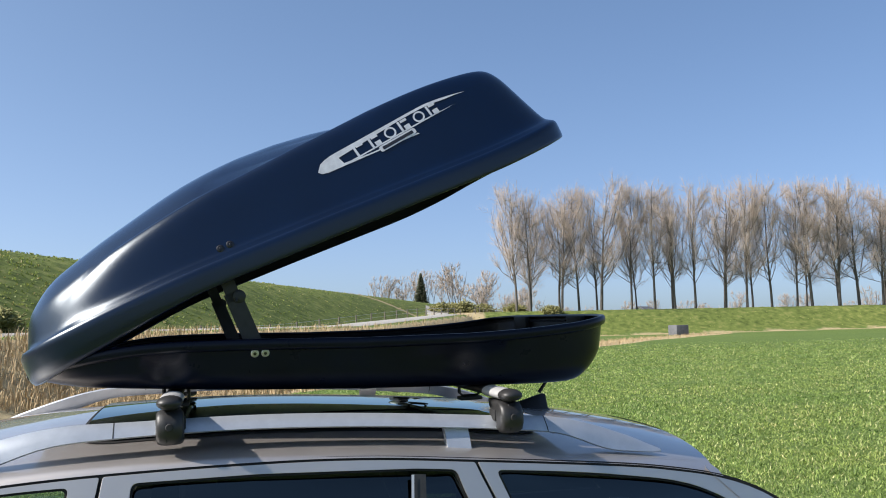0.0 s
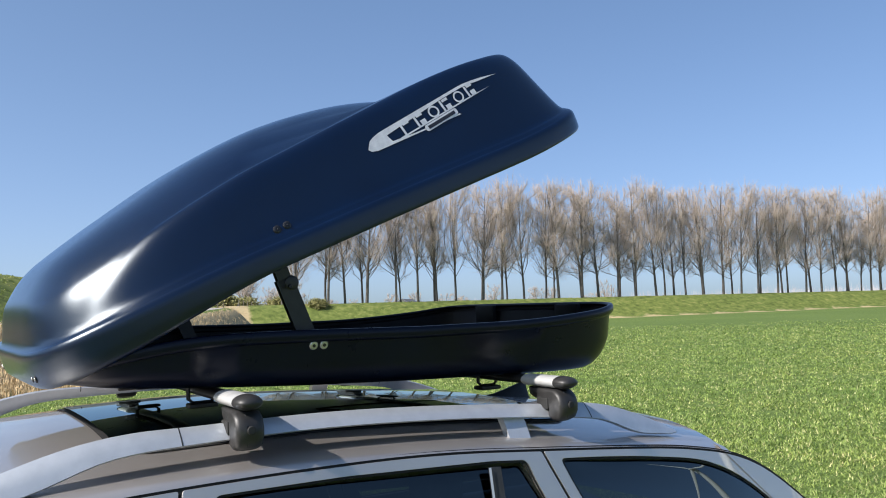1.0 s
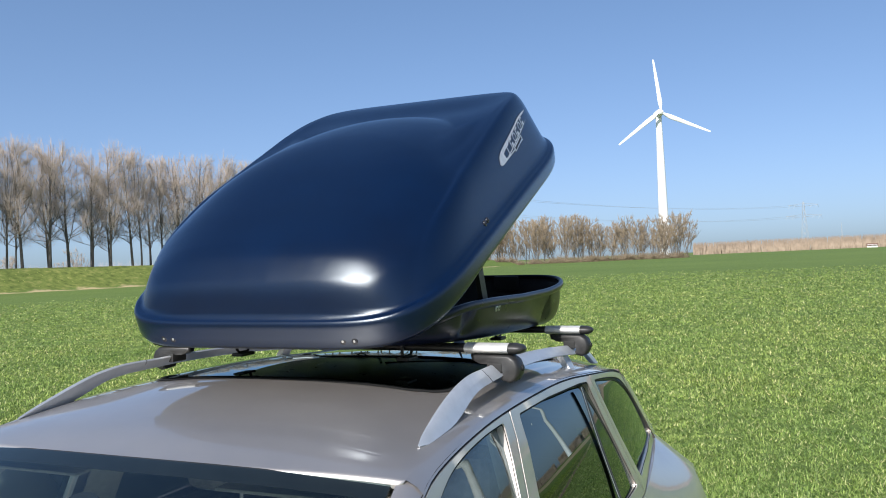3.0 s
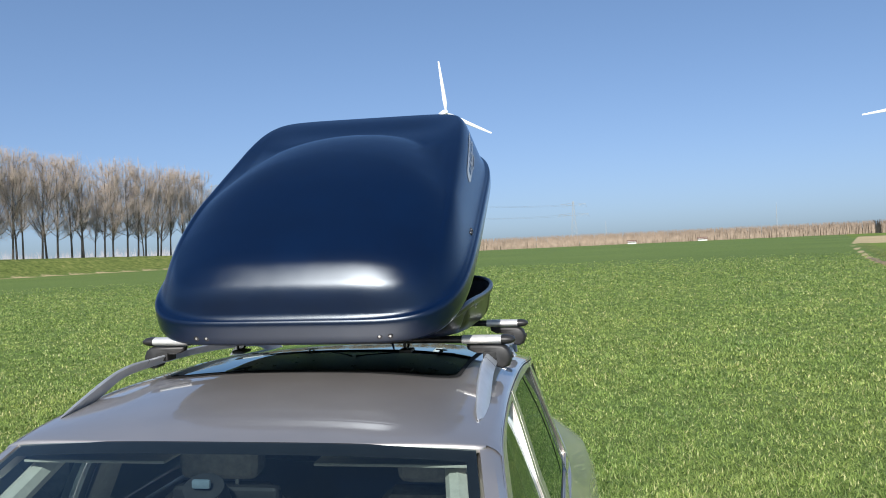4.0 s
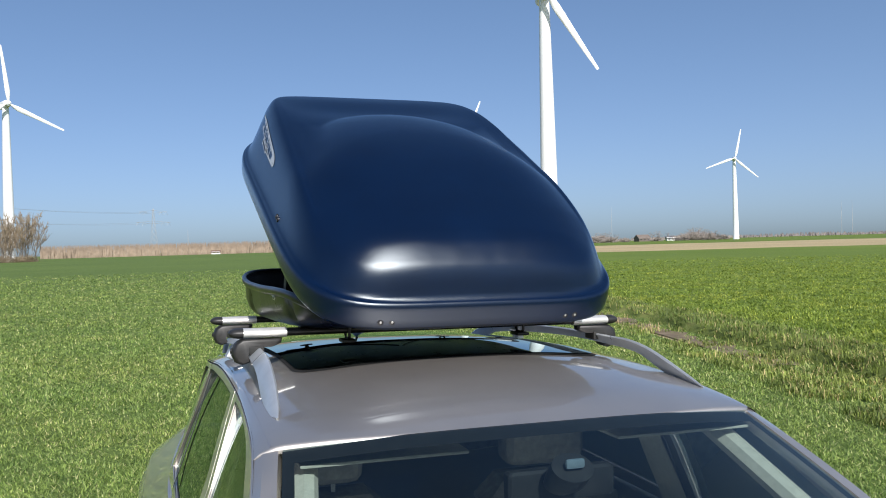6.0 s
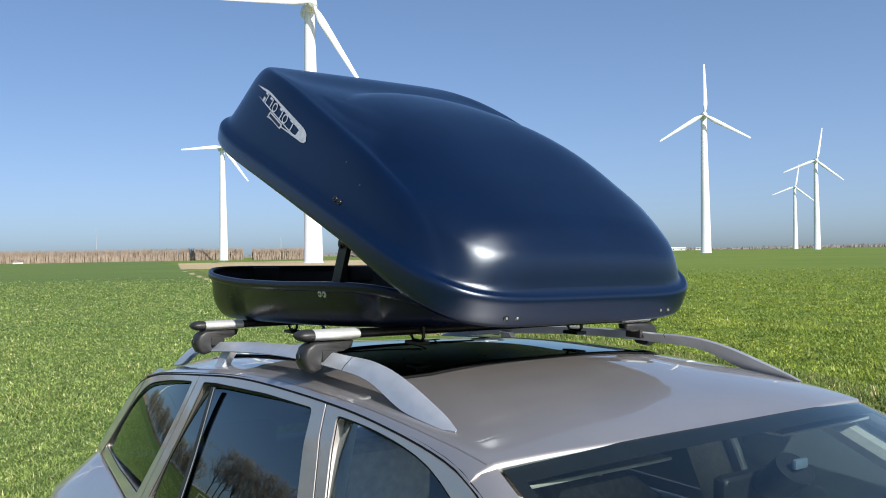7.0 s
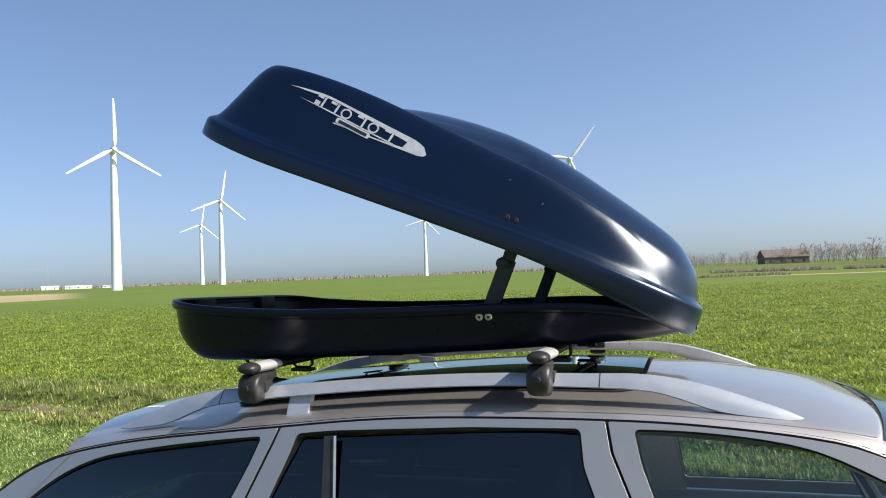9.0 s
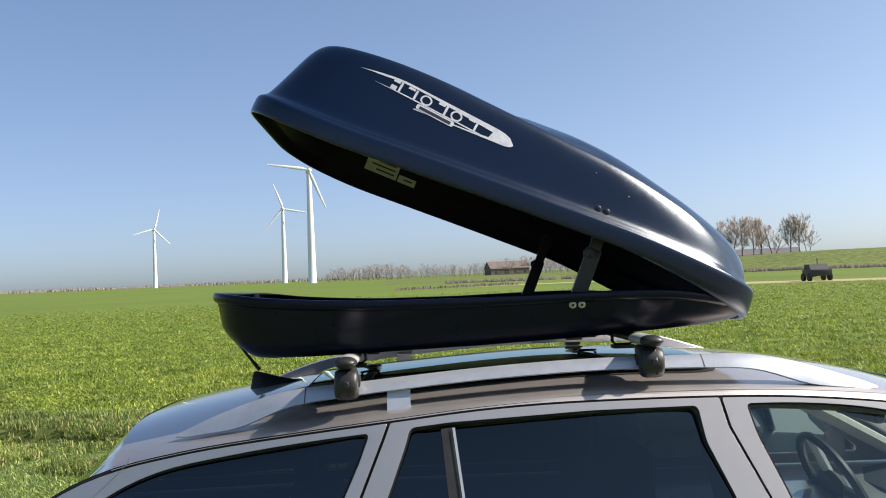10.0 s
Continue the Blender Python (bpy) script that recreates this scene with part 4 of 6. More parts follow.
EDGE = [(-1.05, 1.292), (-0.92, 1.318), (-0.75, 1.3455), (-0.63, 1.362), (-0.23, 1.410), (0.16, 1.436), (0.50, 1.440), (0.72, 1.433), (0.96, 1.413), (1.06, 1.397), (1.12, 1.382), (1.17, 1.366)]
CROWN = [(-1.05, 0.045), (-0.92, 0.060), (-0.6, 0.064), (-0.2, 0.055), (0.3, 0.055), (0.7, 0.050), (0.96, 0.041), (1.12, 0.027), (1.17, 0.021)]


def roof_z(x, y):
    v = min(1.0, abs(x) / 0.60)
    return soft_interp(y, EDGE) + soft_interp(y, CROWN) * (1 - v**2.6) - 0.004 * max(0.0, (v - 0.93) / 0.07) ** 2


def taper(y):
    """How far the cabin's sides draw in towards the tail."""
    return 0.115 * max(0.0, (-0.20 - y) / 1.10) ** 1.6


def side_x(z, y=0.0):
    """Half the car's width on the slanting side of the cabin."""
    return 0.603 + 0.33 * (1.42 - z) + 0.10 * max(0.0, 1.30 - z) ** 2 - taper(y)


DOOR_TOP = [(-1.36, 0.982), (-1.14, 1.167), (-1.02, 1.249), (-0.90, 1.297), (-0.75, 1.330), (-0.63, 1.349), (-0.45, 1.371), (-0.268, 1.391), (-0.05, 1.412), (0.16, 1.422), (0.50, 1.424), (0.72, 1.416), (0.96, 1.391), (1.06, 1.360), (1.30, 1.245), (1.62, 1.06), (1.70, 0.98)]


def door_top(y0, y1, n):
    """The upper edge of the doors as a smooth line."""
    return [(y, soft_interp(y, DOOR_TOP)) for y in np.linspace(y0, y1, n)]


def build_roof():
    xs = [0.588 * math.sin(math.pi / 2 * k / 16) for k in range(-16, 17)]
    rings = []
    for i in range(49):
        k = i / 48
        row = []
        for x in xs:
            v = abs(x) / 0.588
            front, rear = 1.097 - 0.062 * v**2.2, -0.955 + 0.05 * v**3
            y = rear + (front - rear) * k
            row.append((x * (1 - 0.02 * max(0, (y - 0.7) / 0.45) ** 2 - taper(y) / 0.6), y, roof_z(x, y)))
        # the sides drop to the seam above the doors
        for s, at_end in ((-1, 0), (1, len(row))):
            x0, y0, z0 = row[0 if s < 0 else -1]
            zt = min(soft_interp(y0, DOOR_TOP) + 0.005, z0 - 0.001)
            m = (s * (abs(x0) * 0.4 + side_x(zt, y0) * 0.6), y0, z0 * 0.55 + zt * 0.45 + 0.0008)
            e = (s * (side_x(zt, y0) - 0.0005), y0, zt)
            row[at_end:at_end] = [e, m] if s < 0 else [m, e]
        rings.append(row)
    # the front edge turns down in a small round lip
    last = rings[-1]
    for dy, dz in ((0.005, -0.0015), (0.009, -0.005), (0.011, -0.011), (0.010, -0.017)):
        rings.append([(x, y + dy * w, z + dz * w) for (x, y, z), w in zip(last, [0.0] * 3 + [0.5] + [1.0] * (len(last) - 8) + [0.5] + [0.0] * 3)])
    ob = part("roof", rings_bm(rings, False), M_PAINT, car)
    modifier(ob, "SOLIDIFY", thickness=0.012, offset=-1)
    ob.modifiers[0].use_rim = False
    # headliner under it
    rings = [[(p[0] * 0.95, p[1] * 0.985, p[2] - 0.035) for p in r[2:-2]] for r in rings[1:-5]]
    part("headliner", rings_bm(rings, False), M_CLOTH, car, "beige cloth headliner")


build_roof()


def build_sunroof():
    """Dark glass roof panel with its rubber edge and a raised wind deflector."""
    def sheet(x0, y0, y1, lift, n=48, round_=0.08):
        rings = []
        for i in range(n + 1):
            y = y0 + (y1 - y0) * i / n
            d = min(y - y0, y1 - y)
            w = x0 - (round_ - math.sqrt(max(0, round_**2 - max(0, round_ - d) ** 2)))
            rings.append([(w * u, y, roof_z(w * u, y) + lift) for u in np.linspace(-1, 1, 19)])
        return rings_bm(rings, False)
    part("sunroof_seal", sheet(0.455, -0.50, 0.575, 0.0025), M_GAP, car)
    facing(part("sunroof_glass", sheet(0.445, -0.49, 0.565, 0.0065), M_ROOFGLASS, car, "dark glass sunroof panel"), Vector((0, 0, 1)))
    part("sunroof_frame", sheet(0.44, -0.485, 0.56, 0.0045), M_TRIM, car)


build_sunroof()


def outline_panel(outer, holes, sx, inset=0.0, deep=0.0, lean=0.0):
    """A side panel from outlines in (y, z), laid on the slanting side."""
    bm = bmesh.new()
    edges = []
    for loop in [outer, *holes]:
        vs = [bm.verts.new((sx * (side_x(z, y) - inset - lean * (z - 1.02)), y, z)) for y, z in loop]
        edges += [bm.edges.new((a, b)) for a, b in zip(vs, vs[1:] + vs[:1])]
    bmesh.ops.triangle_fill(bm, edges=edges, use_beauty=True)
    if deep:
        r = bmesh.ops.extrude_face_region(bm, geom=bm.faces[:])
        for v in r["geom"]:
            if isinstance(v, bmesh.types.BMVert):
                v.co.x -= sx * deep
    return bm


def fine(loop, n=6):
    """Divides an outline's sides, so that panels bend with the car."""
    out = []
    for (a, b), (c, d) in zip(loop, loop[1:] + loop[:1]):
        out += [(a + (c - a) * k / n, b + (d - b) * k / n) for k in range(n)]
    return out


def pane(loop, sx, rows=14, cols=10):
    """A slightly bulging window pane that fills an outline in (y, z)."""
    z0, z1 = min(z for _, z in loop) + 1e-4, max(z for _, z in loop) - 1e-4
    rings = []
    for i in range(rows + 1):
        z = z0 + (z1 - z0) * i / rows
        cut = [a + (c - a) * (z - b) / (d - b) for (a, b), (c, d) in zip(loop, loop[1:] + loop[:1]) if (b - z) * (d - z) < 0]
        x = side_x(z) - 0.006 - 0.05 * (z - 1.02) + 0.012 * (1 - ((z - 1.25) / 0.2) ** 2)
        ys = [min(cut) + (max(cut) - min(cut)) * k / cols for k in range(cols + 1)]
        rings.append([(sx * (x - taper(y) - 0.003 * (2 * k / cols - 1) ** 2), y, z) for k, y in enumerate(ys)])
    return rings_bm(rings, False)


def inner(loop, by):
    """An outline drawn in by a distance."""
    n, out = len(loop), []
    area = sum(a[0] * b[1] - b[0] * a[1] for a, b in zip(loop, loop[1:] + loop[:1]))
    s = 1 if area > 0 else -1
    for i in range(n):
        p, q, r = Vector(loop[i - 1]), Vector(loop[i]), Vector(loop[(i + 1) % n])
        a, b = (q - p).normalized(), (r - q).normalized()
        na, nb = Vector((-a.y, a.x)) * s, Vector((-b.y, b.x)) * s
        m = (na + nb).normalized()
        out.append(tuple(q + m * by / max(0.5, m.dot(na))))
    return out


def rounded(loop, radius, steps=5):
    """Rounds an outline's corners; radius is one number or one for each corner."""
    n, out = len(loop), []
    for i in range(n):
        p, q, r = Vector(loop[i - 1]), Vector(loop[i]), Vector(loop[(i + 1) % n])
        rad = radius[i] if isinstance(radius, (list, tuple)) else radius
        a = q + (p - q).normalized() * min(rad, (p - q).length * 0.48)
        b = q + (r - q).normalized() * min(rad, (r - q).length * 0.48)
        for k in range(steps + 1):
            u = k / steps
            out.append(tuple(a * (1 - u) ** 2 + q * (2 * u * (1 - u)) + b * (u * u)))
    return out


G = 0.0035
DOOR_F = door_top(0.503 + G, 1.69, 30) + [(1.70, 0.98), (0.60 + G, 0.98), (0.585 + G, 1.20), (0.515 + G, 1.36)]
WIN_F_TOP = [(0.50, 1.410), (0.70, 1.407), (0.88, 1.387), (0.98, 1.354), (1.20, 1.240), (1.50, 1.045), (1.60, 0.98)]
WIN_F = [(y, soft_interp(y, WIN_F_TOP)) for y in np.linspace(0.560, 1.50, 22)] + [(1.50, 1.02), (0.655, 1.02), (0.625, 1.21), (0.575, 1.34)]
DOOR_R = door_top(-0.268 + G, 0.503 - G, 16) + [ (0.515 - G, 1.36), (0.585 - G, 1.20), (0.60 - G, 0.98), (-0.43 + G, 0.98), (-0.335 + G, 1.23), (-0.28 + G, 1.36)]
WIN_R = [(-0.220, 1.380), (-0.13, 1.389), (0.20, 1.405), (0.447, 1.408), (0.456, 1.33), (0.505, 1.21), (0.53, 1.02), (-0.365, 1.02), (-0.275, 1.23), (-0.232, 1.34)]
QUARTER = [(-0.268 - G, soft_interp(-0.268 - G, DOOR_TOP)), (-0.28 - G, 1.36), (-0.335 - G, 1.23), (-0.43 - G, 0.98), (-1.36, 0.98)] + door_top(-1.35, -0.30, 26)
WIN_Q_TOP = [(-1.25, 0.94), (-1.17, 1.02), (-1.06, 1.13), (-0.93, 1.233), (-0.80, 1.295), (-0.62, 1.332), (-0.45, 1.356), (-0.28, 1.374)]
WIN_Q = [(y, soft_interp(y, WIN_Q_TOP)) for y in np.linspace(-0.312, -1.16, 22)] + [(-1.17, 1.02), (-0.475, 1.02), (-0.40, 1.17), (-0.335, 1.31)]


def build_side(sx):
    for name, door, win, mat in (("front_door", DOOR_F, WIN_F, M_GLASS), ("rear_door", DOOR_R, WIN_R, M_GLASS_DARK), ("quarter_panel", QUARTER, WIN_Q, M_GLASS_DARK)):
        soft = rounded(win, 0.014)
        door = rounded(door, 0.004, 2)
        p = part(name, outline_panel(fine(door, 1), [fine(soft, 1)], sx, 0.0, 0.022), M_PAINT, car)
        modifier(p, "BEVEL", width=0.0022, segments=2)
        part("window_seal", outline_panel(fine(rounded(inner(win, 0.0005), 0.014), 2), [fine(rounded(inner(win, 0.005), 0.011), 2)], sx, 0.003), M_GAP, p)
        facing(part("window_pane", pane(rounded(inner(win, 0.002), 0.013), sx), mat, p, "dark tinted window pane" if mat is M_GLASS_DARK else "clear window pane"), Vector((sx, 0, 0)))
    # divider of the rear door's small fixed light, and the bright strip on it
    bar = [(-0.150, 1.376), (-0.118, 1.379), (-0.098, 1.20), (-0.088, 1.02), (-0.125, 1.02), (-0.135, 1.20)]
    part("window_divider", outline_panel(fine(bar, 3), [], sx, -0.001), M_TRIM, car)
    part("divider_strip", outline_panel(fine([(-0.124, 1.378), (-0.118, 1.378), (-0.098, 1.20), (-0.088, 1.02), (-0.094, 1.02), (-0.104, 1.20)], 3), [], sx, -0.004), M_ALU, car)
    # black seam along the roof edge, behind the gaps
    back = [(y, z + 0.009) for y, z in door_top(-1.3, 1.66, 60)] + [(y, z - 0.006) for y, z in door_top(1.66, -1.3, 60)]
    part("roof_seam", outline_panel(back, [], sx, 0.0025), M_GAP, car)
    for y0, z0, y1, z1, y2, z2 in ((0.503, 1.432, 0.515, 1.36, 0.60, 0.98), (-0.268, 1.40, -0.28, 1.36, -0.43, 0.98)):
        part("door_seam", outline_panel(fine([(y0 - 0.02, z0), (y0 + 0.02, z0), (y1 + 0.02, z1), (y2 + 0.02, z2), (y2 - 0.02, z2), (y1 - 0.02, z1)], 3), [], sx, 0.009), M_GAP, car)
    # inner pillar trims
    part("pillar_trim", outline_panel(fine([(0.44, 1.41), (0.57, 1.41), (0.66, 0.98), (0.50, 0.98)], 3), [], sx, 0.05), M_CLOTH, car, "beige pillar trim")
    part("pillar_trim", tube([(sx * 0.505, 0.99, 1.355), (sx * 0.565, 1.33, 1.185), (sx * 0.65, 1.72, 0.975)], 0.028, 8), M_CLOTH, car, "beige pillar trim")


build_side(1)
build_side(-1)


def screen_point(u, v):
    """The windscreen: u across (-1 to 1), v down (0 to 1)."""
    top = Vector((0.566 * u, 1.102 - 0.062 * abs(u) ** 2.2, roof_z(0.56 * u, 1.06) - 0.004))
    low = Vector((0.70 * u, 1.98 - 0.14 * u * u, 0.985))
    p = top.lerp(low, v)
    p.z += 0.05 * math.sin(math.pi * v) * (1 - 0.5 * u * u)
    return p


def build_front_and_rear():
    us = np.linspace(-1, 1, 25)
    facing(part("windscreen", rings_bm([[screen_point(u * 0.985, v) for u in us] for v in np.linspace(0.012, 1, 16)], False), M_GLASS, car, "clear windscreen with dark edge"), Vector((0, 1, 1)))

    def band(u0, u1, v0, v1, off):
        return rings_bm([[screen_point(u, v) + Vector((0, -0.3, -0.6)).normalized() * off for u in np.linspace(u0, u1, 25)] for v in np.linspace(v0, v1, 12)], False)
    part("screen_band", band(-0.985, 0.985, 0.004, 0.06, 0.004), M_GAP, car, "black ceramic band of the windscreen")
    for s in (-1, 1):
        part("screen_band", band(s * 0.945, s * 0.985, 0.06, 1.0, 0.004), M_GAP, car)
        # A pillar
        pts = [screen_point(s * 1.0, v) for v in np.linspace(0, 1, 12)]
        rings = []
        for i, p in enumerate(pts):
            yo = p.y - 0.050 - 0.02 * i / 11
            zo = soft_interp(yo, DOOR_TOP) + 0.005
            o = Vector((s * (side_x(zo) - 0.0005), yo, zo))
            m = p.lerp(o, 0.5) + Vector((s * 0.010, 0.004, 0.012)) * (0.35 + 0.65 * min(1.0, i / 5))
            rings.append([p, m, o, o - Vector((s * 0.035, 0, 0.01)), p - Vector((s * 0.01, 0.02, 0.03))])
        part("pillar", rings_bm(rings, True, True, True), M_PAINT, car)
    # tailgate with rear window and roof spoiler
    def back(u, v):
        top = Vector((0.50 * u, -0.957 + 0.05 * abs(u) ** 3, roof_z(0.55 * u, -0.95)))
        low = Vector((0.60 * u, -1.36 + 0.09 * u * u, 0.98))
        return top.lerp(low, v)
    part("tailgate", rings_bm([[back(u, v) for u in us] for v in (0, 0.04, 0.08, 0.12)], False), M_PAINT, car)
    facing(part("rear_window", rings_bm([[back(u * 0.93, v) for u in us] for v in np.linspace(0.12, 1, 8)], False), M_GLASS_DARK, car, "dark tinted rear window"), Vector((0, -1, 0.5)))
    for s in (-1, 1):
        part("pillar", rings_bm([[back(s * 0.93, v), back(s * 1.02, v), Vector((s * (side_x(back(1, v).z, back(1, v).y + 0.05) + 0.002), back(1, v).y + 0.05, back(1, v).z))] for v in np.linspace(0, 1, 10)], False), M_PAINT, car)
    # lower body
    rings = []
    for y in np.linspace(-1.52, 2.72, 44):
        e = min((y + 1.52) / 0.35, (2.72 - y) / 0.6, 1.0)
        w = 0.70 + 0.175 * math.sqrt(max(0.0, 1 - (1 - e) ** 2))
        top = interp(y, [(-1.52, 0.84), (-1.36, 0.975), (1.75, 0.975), (1.98, 0.99), (2.5, 0.86), (2.72, 0.66)])
        low = 0.22 + 0.12 * (1 - e)
        arch = 0.0
        for yw in (-0.98, 1.62):
            if abs(y - yw) < 0.345:
                arch = max(arch, math.sqrt(0.345**2 - (y - yw) ** 2))
        sill = max(low, 0.30 + arch if arch else low)
        half = [(0.0, low), (w * 0.7, low), (w * 0.80, sill), (w * 0.985, sill + 0.01), (w, max(sill + 0.02, 0.55)), (w * 0.985, max(sill + 0.03, 0.74)), (w * 0.93, top - 0.12), (side_x(0.98, y) if -1.36 < y < 1.7 else w * 0.80, top), (w * 0.45, top + (0.03 if y > 1.9 else -0.03)), (0.0, top + (0.045 if y > 1.9 else -0.03))]
        rings.append([(x, y, z) for x, z in half] + [(-x, y, z) for x, z in half[-2:0:-1]])
    part("lower_body", rings_bm(rings, True, True, True), M_PAINT, car)
    for s in (-1, 1):
        for yw in (-0.98, 1.62):
            tyre = [[(s * (0.70 + k), yw + r * math.cos(a), 0.295 + r * math.sin(a)) for a in (2 * math.pi * j / 32 for j in range(32))] for k, r in ((-0.08, 0.2), (-0.09, 0.30), (-0.06, 0.318), (0.08, 0.318), (0.105, 0.30), (0.10, 0.21))]
            w = part("wheel", rings_bm(tyre, True, True, True), M_RUBBER, car)
            rim = [[(s * (0.795 + k), yw + r * math.cos(a), 0.295 + r * math.sin(a)) for a in (2 * math.pi * j / 32 for j in range(32))] for k, r in ((0.0, 0.21), (0.012, 0.20), (0.0, 0.12), (0.012, 0.05))]
            part("rim", rings_bm(rim, True, False, True), M_ALU, w, "silver alloy rim")
        part("mirror_housing", box((s * 0.80 - 0.10, 1.36, 0.99), (s * 0.80 + 0.10, 1.46, 1.13), 0.035, 3), M_PAINT, car, "painted door mirror housing")


build_front_and_rear()


def build_rail(s):
    """Silver roof rail: a slim band that widens to a flat foot at each end."""
    bar = []
    for i in range(61):
        k = i / 60
        y = 0.905 - 1.68 * k
        lift = 0.036 * step01(np.array(k), 0.0, 0.22) * (1 - step01(np.array(k), 0.80, 1.0))
        x = 0.548 - 0.022 * math.sin(math.pi * k) - 0.7 * taper(y)
        z = roof_z(x, y) + float(lift) + 0.003
        tall = soft_interp(k, [(0, 0.003), (0.012, 0.012), (0.04, 0.024), (0.09, 0.036), (0.14, 0.041), (0.20, 0.038), (0.28, 0.033), (0.5, 0.032), (0.74, 0.033), (0.82, 0.040), (0.88, 0.043), (0.95, 0.030), (1, 0.004)])
        w = float(step01(np.array(float(lift)), 0.008, 0.034))
        lo = z - (tall * 0.15 * w + min(tall, float(lift) + 0.008) * (1 - w))
        hi = z + tall * 0.75
        t = soft_interp(k, [(0, 0.002), (0.012, 0.008), (0.04, 0.013), (0.1, 0.017), (0.5, 0.018), (0.9, 0.017), (0.97, 0.011), (1, 0.003)])
        bar.append([(s * (x - t * 0.75), y, hi - 0.004), (s * (x - t * 0.5), y, hi), (s * (x - t * 0.2), y, hi - 0.001), (s * (x + t * 0.8), y, (hi * 0.42 + lo * 0.58)), (s * (x + t * 1.25), y, lo + 0.003), (s * (x + t), y, lo), (s * (x + t * 0.3), y, lo), (s * (x + t * 0.1), y, lo + 0.004)])
    r = part("roof_rail", rings_bm(bar, True, True, True), M_RAIL, car, "silver roof rail", sharp=50)
    pad = bmesh.new()
    z0, z1 = roof_z(0.57, -0.25) - 0.004, roof_z(0.53, -0.25) + 0.045
    rings_bm([[(s * x, y, z) for y in (-0.218, -0.273)] + [(s * (x - 0.02), y, z - 0.004) for y in (-0.273, -0.218)] for x, z in ((0.532, z1), (0.548, (z0 + z1) / 2 + 0.006), (0.566, z0))], True, True, True, pad)
    part("rail_post", pad, M_RAIL, r)
    for i in (15, 49):
        ring = lambda q: [tuple(Vector(p) + (Vector(p) - Vector((s * 0.535, p[1], p[2]))) * 0.03 + Vector((0, q, 0.0004))) for p in bar[i]]
        part("rail_joint", rings_bm([ring(-0.0012), ring(0.0012)], True, True, True), M_TRIM, r)


build_rail(1)
build_rail(-1)


def build_fin():
    z = roof_z(0, -0.65)
    rings = []
    for y, w, h in ((-0.545, 0.006, 0.003), (-0.575, 0.016, 0.009), (-0.62, 0.023, 0.024), (-0.660, 0.026, 0.040), (-0.682, 0.026, 0.048), (-0.690, 0.024, 0.047), (-0.697, 0.024, 0.010)):
        zz = roof_z(0, y) - 0.002
        rings.append([(-w, y, zz), (-w * 0.8, y, zz + h * 0.16), (-w * 0.22, y, zz + h * 0.95), (-w * 0.1, y, zz + h), (w * 0.1, y, zz + h), (w * 0.22, y, zz + h * 0.95), (w * 0.8, y, zz + h * 0.16), (w, y, zz)])
    f = part("roof_antenna", rings_bm(rings, True, True, True), M_PLASTIC, car, "black roof antenna base")
    part("whip", tube([(0, -0.672, z + 0.045), (0, -0.715, z + 0.10), (0, -0.762, z + 0.158)], [0.006, 0.004, 0.003], 8), M_PLASTIC, f, "thin black antenna whip")


build_fin()


